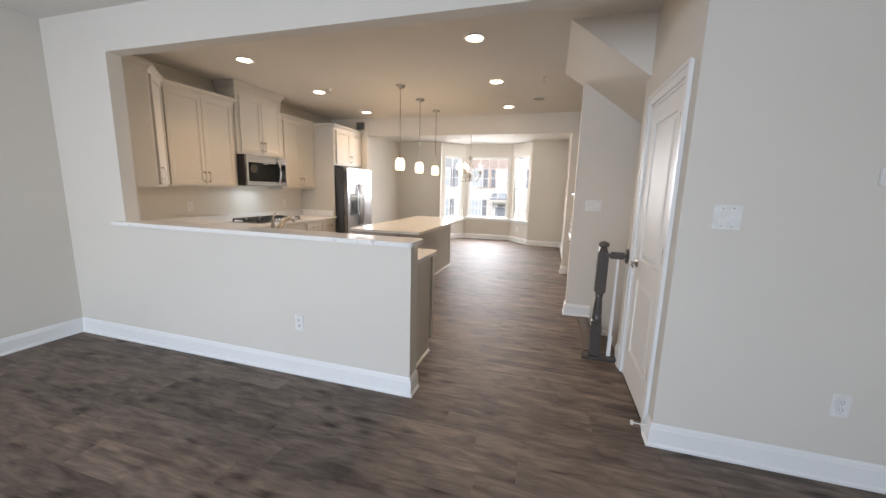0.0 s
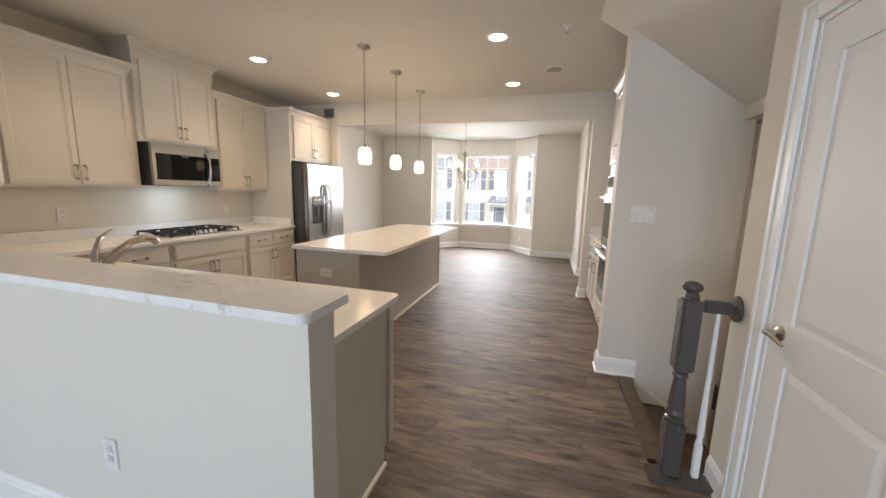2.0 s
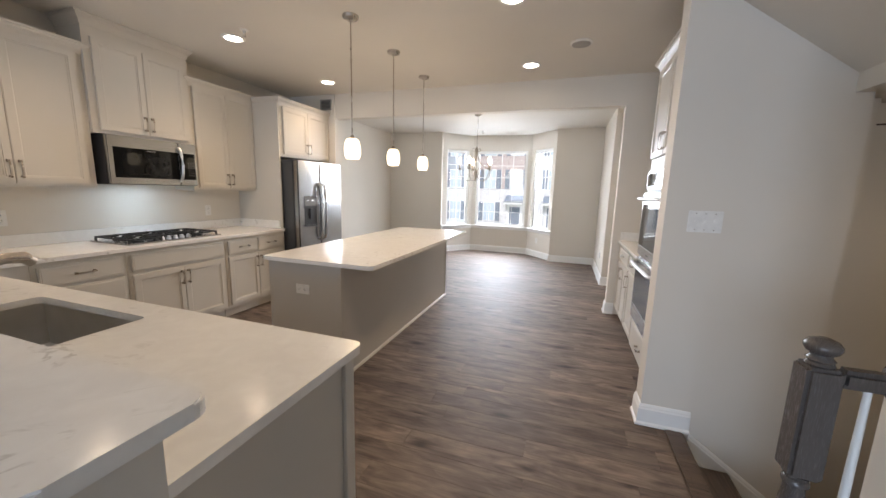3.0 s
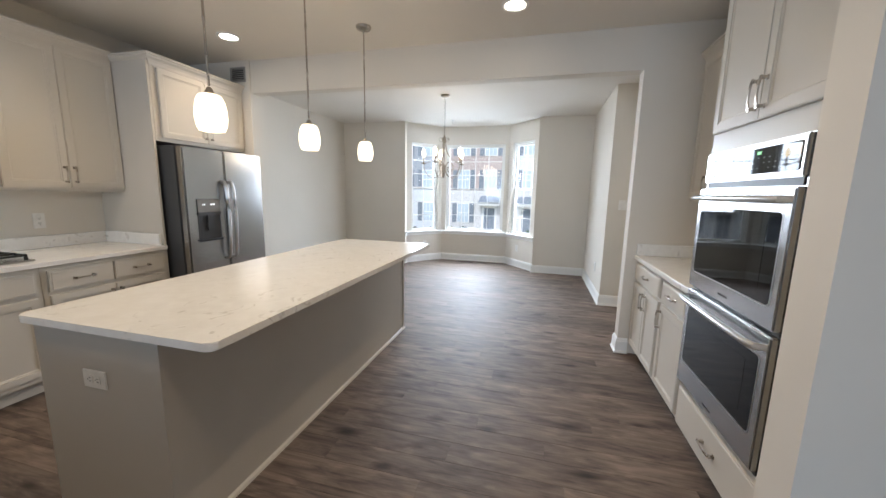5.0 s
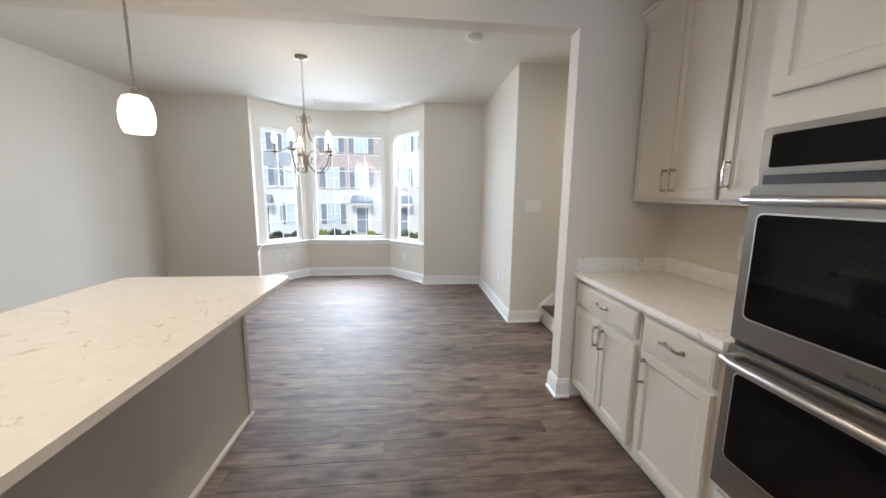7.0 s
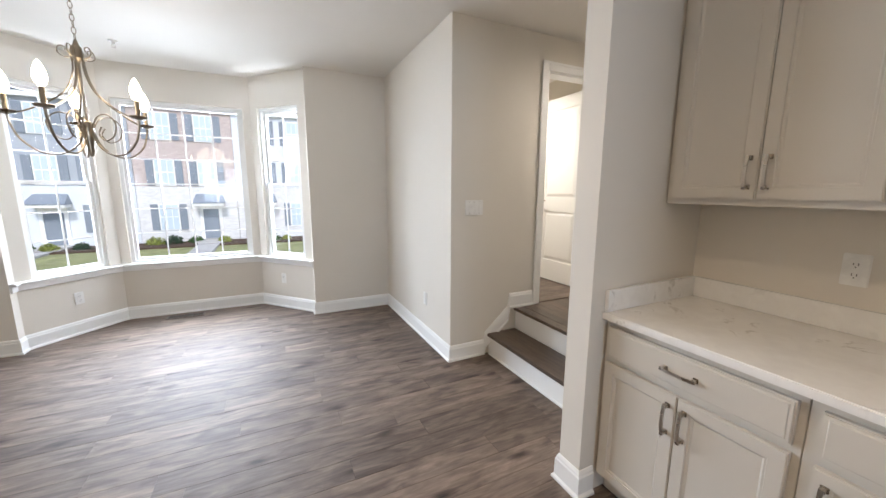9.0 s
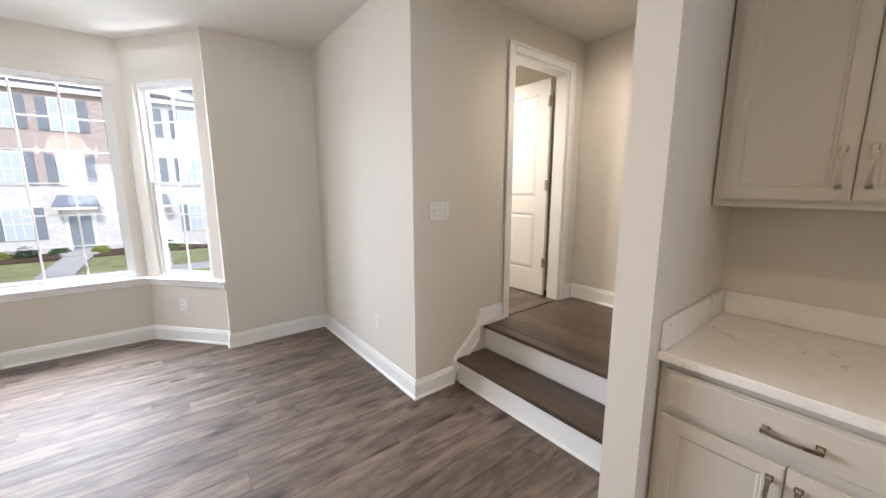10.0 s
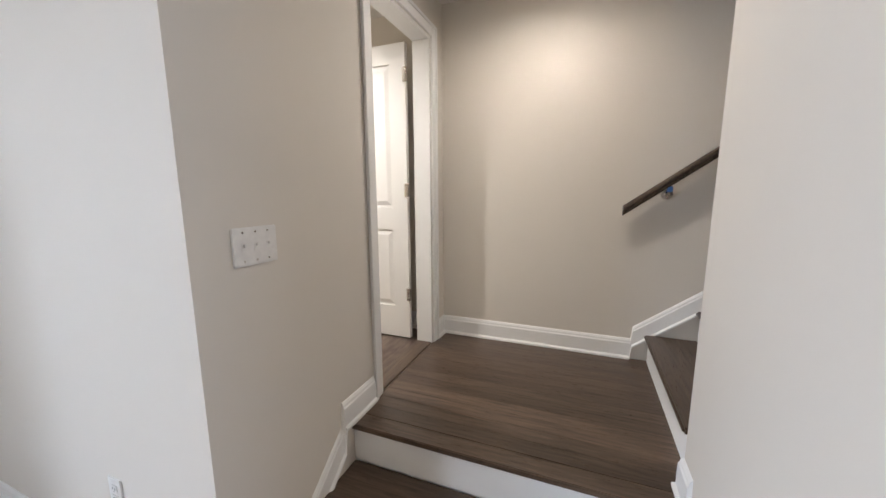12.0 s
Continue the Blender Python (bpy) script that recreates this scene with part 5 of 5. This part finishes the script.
for i in range(5):
    rot = pose(0, 0, 0, 0, 0, 44 + 72 * i)

    def bar(pts, r):
        bm = B()
        tube(bm, smooth_pts([(x, 0, z) for x, z in pts]), r, 8, 0.7)
        bmesh.ops.transform(bm, matrix=rot, verts=bm.verts)
        return bm

    part("strap", bar([(0.022, 2.14), (0.028, 2.03), (0.065, 1.935), (0.135, 1.870), (0.225, 1.815), (0.276, 1.800)], 0.0060), BRONZE, ch, "curved metal strap", smooth=True)
    arm = part("arm", bar([(0.022, 1.740), (0.045, 1.665), (0.11, 1.612), (0.19, 1.614), (0.255, 1.672), (0.282, 1.745), (0.288, 1.795)], 0.0066), BRONZE, ch, "curved candle arm", smooth=True)
    part("scroll", bar([(0.024, 1.75), (0.055, 1.805), (0.110, 1.820), (0.155, 1.775), (0.140, 1.710), (0.090, 1.685), (0.058, 1.72), (0.075, 1.758)], 0.0046), BRONZE, ch, smooth=True)
    part("top_scroll", bar([(0.02, 2.105), (0.05, 2.10), (0.074, 2.12), (0.066, 2.15), (0.044, 2.148), (0.046, 2.13)], 0.004), BRONZE, ch, smooth=True)
    at = rot @ pose(0.288, 0, 0)
    bm = B()
    lathe(bm, [(0.008, 1.790), (0.034, 1.798), (0.040, 1.808), (0.036, 1.810), (0.012, 1.806)], 20, at)
    part("drip_cup", bm, BRONZE, arm, smooth=True)
    bm = B()
    lathe(bm, [(0.0105, 1.806), (0.0105, 1.884), (0.008, 1.888)], 14, at)
    part("candle_sleeve", bm, BRONZE, arm, smooth=True)
    bm = B()
    lathe(bm, [(0.009, 1.888), (0.021, 1.906), (0.026, 1.930), (0.022, 1.960), (0.010, 1.990), (0.002, 2.002)], 18, at)
    part("bulb", bm, BULB, arm, "glowing candle bulb", smooth=True)
# ---------- outside ----------
GZ = -2.3
LAWN = paint("lawn", (0.24, 0.25, 0.11), 0.95, 0.3, 60, 0.5)
ASPHALT = paint("asphalt", (0.06, 0.06, 0.062), 0.9, 0.15, 120, 0.4)
CONC = paint("concrete", (0.42, 0.41, 0.39), 0.85, 0.08, 120, 0.3)
MULCH = paint("mulch", (0.07, 0.045, 0.03), 0.95, 0.3, 90, 0.6)
# dark paint lifted to blue-grey: the haze of the bright outdoors is in the colour
SHUT = gloss("dark_shutter", (0.20, 0.23, 0.27), 0.5)
ROOF = paint("roof_shingle", (0.10, 0.105, 0.115), 0.9, 0.15, 40, 0.4)
HGLASS = gloss("far_glass", (0.50, 0.58, 0.64), 0.15)
SIDING = paint("white_siding", (0.64, 0.67, 0.70), 0.6, 0.04, 40, 0.1)
GREYSID = paint("grey_siding", (0.36, 0.39, 0.43), 0.6, 0.05, 40, 0.1)


def brick_mat(name, a, b, mortar):
    m, nt, bs = nodes_of(name)
    tc = nt.nodes.new("ShaderNodeTexCoord")
    mp = nt.nodes.new("ShaderNodeMapping")
    mp.inputs["Rotation"].default_value = (radians(90), 0, 0)
    nt.links.new(tc.outputs["Object"], mp.inputs["Vector"])
    br = add(nt, "ShaderNodeTexBrick", Scale=1.0)
    for k, v in (("Mortar Size", 0.006), ("Brick Width", 0.21), ("Row Height", 0.075)):
        br.inputs[k].default_value = v
    br.inputs["Color1"].default_value, br.inputs["Color2"].default_value, br.inputs["Mortar"].default_value = (*a, 1), (*b, 1), (*mortar, 1)
    nt.links.new(mp.outputs[0], br.inputs["Vector"])
    nt.links.new(br.outputs["Color"], bs.inputs["Base Color"])
    bs.inputs["Roughness"].default_value = 0.85
    return m


BRICK = brick_mat("rose_brick", (0.40, 0.32, 0.295), (0.50, 0.41, 0.38), (0.58, 0.54, 0.51))
BRICKW = brick_mat("pale_brick", (0.56, 0.55, 0.54), (0.68, 0.67, 0.66), (0.66, 0.65, 0.64))

structure("ground", boxes((-400, 400, 11.9, 600, GZ - 0.3, GZ)), LAWN, "mown green lawn across the street", "lawn")
structure("road", boxes((-200, 200, 17, 25.5, GZ - 0.05, GZ + 0.02)), ASPHALT, "grey asphalt street", "road")
structure("pavement", boxes((-200, 200, 27.2, 28.7, GZ - 0.05, GZ + 0.06)), CONC, "pale concrete pavement", "pavement")
FYD = 37.0


def townhouse(x0, w, wall_lo, wall_hi, roof, door_side, label):
    h = thing("townhouse", pose(x0, FYD, GZ), label, "house", "row of townhouses")
    part("wall", boxes((0, w, 0, 9, 0, 3.95)), wall_lo, h, "ground storey")
    part("wall", boxes((0, w, 0.001, 9, 3.95, 9.3)), wall_hi, h, "upper storeys")
    part("cornice", boxes((-0.02, w + 0.02, -0.25, 0.0, 9.15, 9.45)), TRIM, h, "white eaves board")
    bm = B()
    a = [bm.verts.new(v) for v in ((-0.02, -0.3, 9.45), (w + 0.02, -0.3, 9.45), (w + 0.02, 4.5, 12.0), (-0.02, 4.5, 12.0), (-0.02, 9, 9.45), (w + 0.02, 9, 9.45))]
    bm.faces.new((a[0], a[1], a[2], a[3]))
    bm.faces.new((a[3], a[2], a[5], a[4]))
    bm.faces.new((a[0], a[3], a[4]))
    bm.faces.new((a[1], a[5], a[2]))
    bm.faces.new((a[0], a[4], a[5], a[1]))
    part("roof", bm, ROOF, h, "dark shingle roof")
    if roof:
        part("dormer", boxes((w / 2 - 0.9, w / 2 + 0.9, 0.4, 3, 9.5, 11.3)), SIDING, h, "white dormer")
    cols = (w * 0.29, w * 0.71)
    for f in range(3):
        for c, cx in enumerate(cols):
            zb = 1.0 + 3.05 * f
            if f == 0 and c == door_side:
                bm = B()
                e = [bm.verts.new(v) for v in ((cx - 0.95, -0.95, 2.80), (cx + 0.95, -0.95, 2.80), (cx + 0.95, -0.95, 2.86), (cx - 0.95, -0.95, 2.86), (cx - 0.95, -0.002, 2.80), (cx + 0.95, -0.002, 2.80), (cx + 0.80, -0.002, 3.45), (cx - 0.80, -0.002, 3.45))]
                for q in ((0, 1, 2, 3), (3, 2, 6, 7), (0, 3, 7, 4), (1, 5, 6, 2), (0, 4, 5, 1), (4, 7, 6, 5)):
                    bm.faces.new([e[k] for k in q])
                cn = part("porch_roof", bm, SHUT, h, "dark sloping metal porch canopy")
                part("fascia", boxes((cx - 0.90, cx + 0.90, -0.90, -0.003, 2.62, 2.798)), TRIM, cn, "white canopy beam")
                for k in range(3):
                    part("step", boxes((cx - 0.75, cx + 0.75, -1.72 - 0.32 * k, -1.402 - 0.32 * k, 0, 0.15 - 0.04 * k)), CONC, h, "pale concrete step")
                part("walk", boxes((cx - 0.6, cx + 0.6, -8.2, -2.37, 0, 0.125)), CONC, h, "pale concrete front walk")
                d = part("front_door", boxes((cx - 0.48, cx + 0.48, -0.05, -0.001, 0.25, 2.35)), SHUT, h, "dark front door")
                part("surround", boxes((cx - 0.68, cx - 0.49, -0.09, -0.001, 0.2, 2.7), (cx + 0.49, cx + 0.68, -0.09, -0.001, 0.2, 2.7), (cx - 0.48, cx + 0.48, -0.09, -0.001, 2.36, 2.7)), TRIM, d, "white door surround")
                part("stoop", boxes((cx - 0.9, cx + 0.9, -1.4, -0.06, 0, 0.2)), CONC, h)
                continue
            wd = part("window", boxes((cx - 0.58, cx + 0.58, -0.06, -0.001, zb - 0.06, zb + 1.76)), TRIM, h, "white framed window")
            for z0, z1 in ((zb, zb + 0.83), (zb + 0.89, zb + 1.7)):
                part("pane", boxes((cx - 0.51, cx + 0.51, -0.075, -0.061, z0, z1)), HGLASS, wd)
            for i in (-1, 1):
                part("muntin", boxes((cx + i * 0.17 - 0.015, cx + i * 0.17 + 0.015, -0.09, -0.076, zb, zb + 1.7)), TRIM, wd)
            for s in (-1, 1):
                part("shutter", boxes((cx + s * 0.82 - 0.21, cx + s * 0.82 + 0.21, -0.07, -0.001, zb - 0.04, zb + 1.74)), SHUT, wd, "dark louvred shutter")
    return h


W = 5.9
for i, (lo, hi, rf, ds, lab) in enumerate([
        (SIDING, SIDING, 1, 0, "white sided three-storey townhouse with dark shutters"), (BRICK, BRICK, 0, 1, "rose brick three-storey townhouse with dark shutters"),
        (SIDING, GREYSID, 1, 0, "white and grey three-storey townhouse with dark shutters"), (BRICKW, BRICK, 0, 1, "pale and rose brick townhouse with dark shutters"),
        (BRICKW, SIDING, 1, 0, "white three-storey townhouse with gabled dormer"), (SIDING, SIDING, 0, 1, "white sided three-storey townhouse with dark shutters"),
        (BRICK, BRICK, 1, 0, "rose brick three-storey townhouse with dark shutters"), (SIDING, GREYSID, 0, 1, "white and grey three-storey townhouse with dark shutters"), (BRICKW, SIDING, 1, 0, "pale brick and white townhouse with dark shutters"),
        (SIDING, SIDING, 0, 1, "white sided three-storey townhouse with dark shutters")]):
    townhouse(-8.1 + W * (i - 3), W - 0.03, lo, hi, rf, ds, lab)
single("planting_bed", boxes((-60, 60, 34.3, 36.9, GZ, GZ + 0.10)), MULCH, "dark mulch bed along the houses", "planting bed", kind="structure")
rnd = random.Random(5)
LEAF = [paint("leaf_%s" % n, c, 0.7, 0.3, 50, 0.4) for n, c in (("green", (0.05, 0.10, 0.03)), ("lime", (0.22, 0.25, 0.05)), ("deep", (0.03, 0.06, 0.03)))]
for i in range(26):
    x, y, s = -22 + i * 1.45 + rnd.uniform(-0.4, 0.4), rnd.uniform(34.8, 36.2), rnd.uniform(0.3, 0.6)
    verts, faces = [], []
    for k in range(420):
        d = Vector((rnd.gauss(0, 1), rnd.gauss(0, 1), abs(rnd.gauss(0, 0.9)))).normalized() * s * rnd.uniform(0.45, 1.05)
        n = Vector((rnd.gauss(0, 1), rnd.gauss(0, 1), rnd.gauss(0, 1))).normalized()
        u = n.orthogonal().normalized() * 0.07
        v = n.cross(u).normalized() * 0.045
        b = len(verts)
        verts += [d + u, d + v, d - u, d - v]
        faces.append((b, b + 1, b + 2, b + 3))
    me = bpy.data.meshes.new("shrub")
    me.from_pydata([tuple(q) for q in verts], [], faces)
    me.materials.append(LEAF[i % 3])
    t = thing("shrub", pose(x, y, GZ + 0.08), ("low green shrub", "low yellow green shrub", "dark green shrub")[i % 3] + " in the mulch bed", "shrub", "shrubs along the houses")
    o = new("foliage", me)
    o.parent = t
    bm = B()
    tube(bm, [(0, 0, -0.05), (0.01, 0, s * 0.7)], [0.03, 0.012], 7)
    part("stem", bm, MULCH, t)

# ---------- floor boards ----------
PW, PL, Y0 = 0.1525, 1.22, 7.19
floor_ob = bpy.data.objects["floor"]
rp = random.Random(11)
shared, rest_v, rest_f, count = {}, [], [], 0
REGIONS = [(-3.32, 4.0, -2.6, 2.849), (-0.085, 1.526, 2.849, 3.90), (-2.77, 1.262, 3.60, 5.015), (-2.83, 1.30, 5.165, 7.25), (-2.83, 1.13, 5.015, 5.165), (-2.66, 1.14, 7.25, 7.375), (-3.40, 1.62, 7.375, 8.72), (-3.40, 1.21, 8.72, 10.44), (-2.12, 0.33, 10.44, 10.53)]


def clear_span(y):
    """The x stretch of floor that shows at depth y."""
    if y > 10.53:
        k = (y - 10.53) / 0.62
        return (-2.12 + 0.545 * k - 0.1, 0.33 - 0.545 * k + 0.1)
    xs = [(a, b) for a, b, c, d in REGIONS if c <= y <= d]
    return (min(a for a, b in xs), max(b for a, b in xs)) if xs else None


BIT = 0.0010
row = -70
while True:
    y0 = Y0 + row * PW
    row += 1
    if y0 + PW < -2.6:
        continue
    if y0 > 11.15:
        break
    cuts = [y0, y0 + PW]
    edges = sorted({c for r in REGIONS for c in r[2:] if y0 + 0.004 < c < y0 + PW - 0.004})
    cuts = [y0, *edges, y0 + PW]
    off = rp.uniform(0, PL)
    for ya, yb in zip(cuts, cuts[1:]):
        sp = clear_span((ya + yb) / 2)
        if not sp:
            continue
        x = math.floor((sp[0] - off) / PL) * PL + off
        while x < sp[1]:
            xa, xb = max(x, sp[0]), min(x + PL, sp[1])
            x += PL
            if xb - xa < 0.01:
                continue
            near = -1.7 < (xa + xb) / 2 < 1.5 and 1.0 < ya < 10.6
            if near and count < 300:
                key = (round(xb - xa, 3), round(yb - ya, 3))
                if key not in shared:
                    bm = B()
                    w, h = key
                    vs = [bm.verts.new(v) for v in ((0, 0, -0.012), (w, 0, -0.012), (w, h, -0.012), (0, h, -0.012), (BIT, BIT, 0), (w - BIT, BIT, 0), (w - BIT, h - BIT, 0), (BIT, h - BIT, 0))]
                    low = [bm.verts.new((v.co.x, v.co.y, -0.0018)) for v in vs[:4]]
                    for i in range(4):
                        j = (i + 1) % 4
                        bm.faces.new((vs[i], vs[j], low[j], low[i]))
                        bm.faces.new((low[i], low[j], vs[4 + j], vs[4 + i]))
                    bm.faces.new(vs[4:])
                    shared[key] = mesh_of("plank", bm, PLANK)
                o = new("plank", shared[key])
                o.parent = floor_ob
                o.location = (xa, ya, 0)
                count += 1
            else:
                b = len(rest_v)
                rest_v += [(xa, ya, -0.0018), (xb, ya, -0.0018), (xb, yb, -0.0018), (xa, yb, -0.0018), (xa + BIT, ya + BIT, 0), (xb - BIT, ya + BIT, 0), (xb - BIT, yb - BIT, 0), (xa + BIT, yb - BIT, 0)]
                rest_f += [(b + i, b + (i + 1) % 4, b + 4 + (i + 1) % 4, b + 4 + i) for i in range(4)] + [(b + 4, b + 5, b + 6, b + 7)]
me = bpy.data.meshes.new("planks_beyond")
me.from_pydata(rest_v, [], rest_f)
me.materials.append(PLANK)
o = new("planks_beyond", me)
o.parent = floor_ob
tagged(o, kind="stuff")
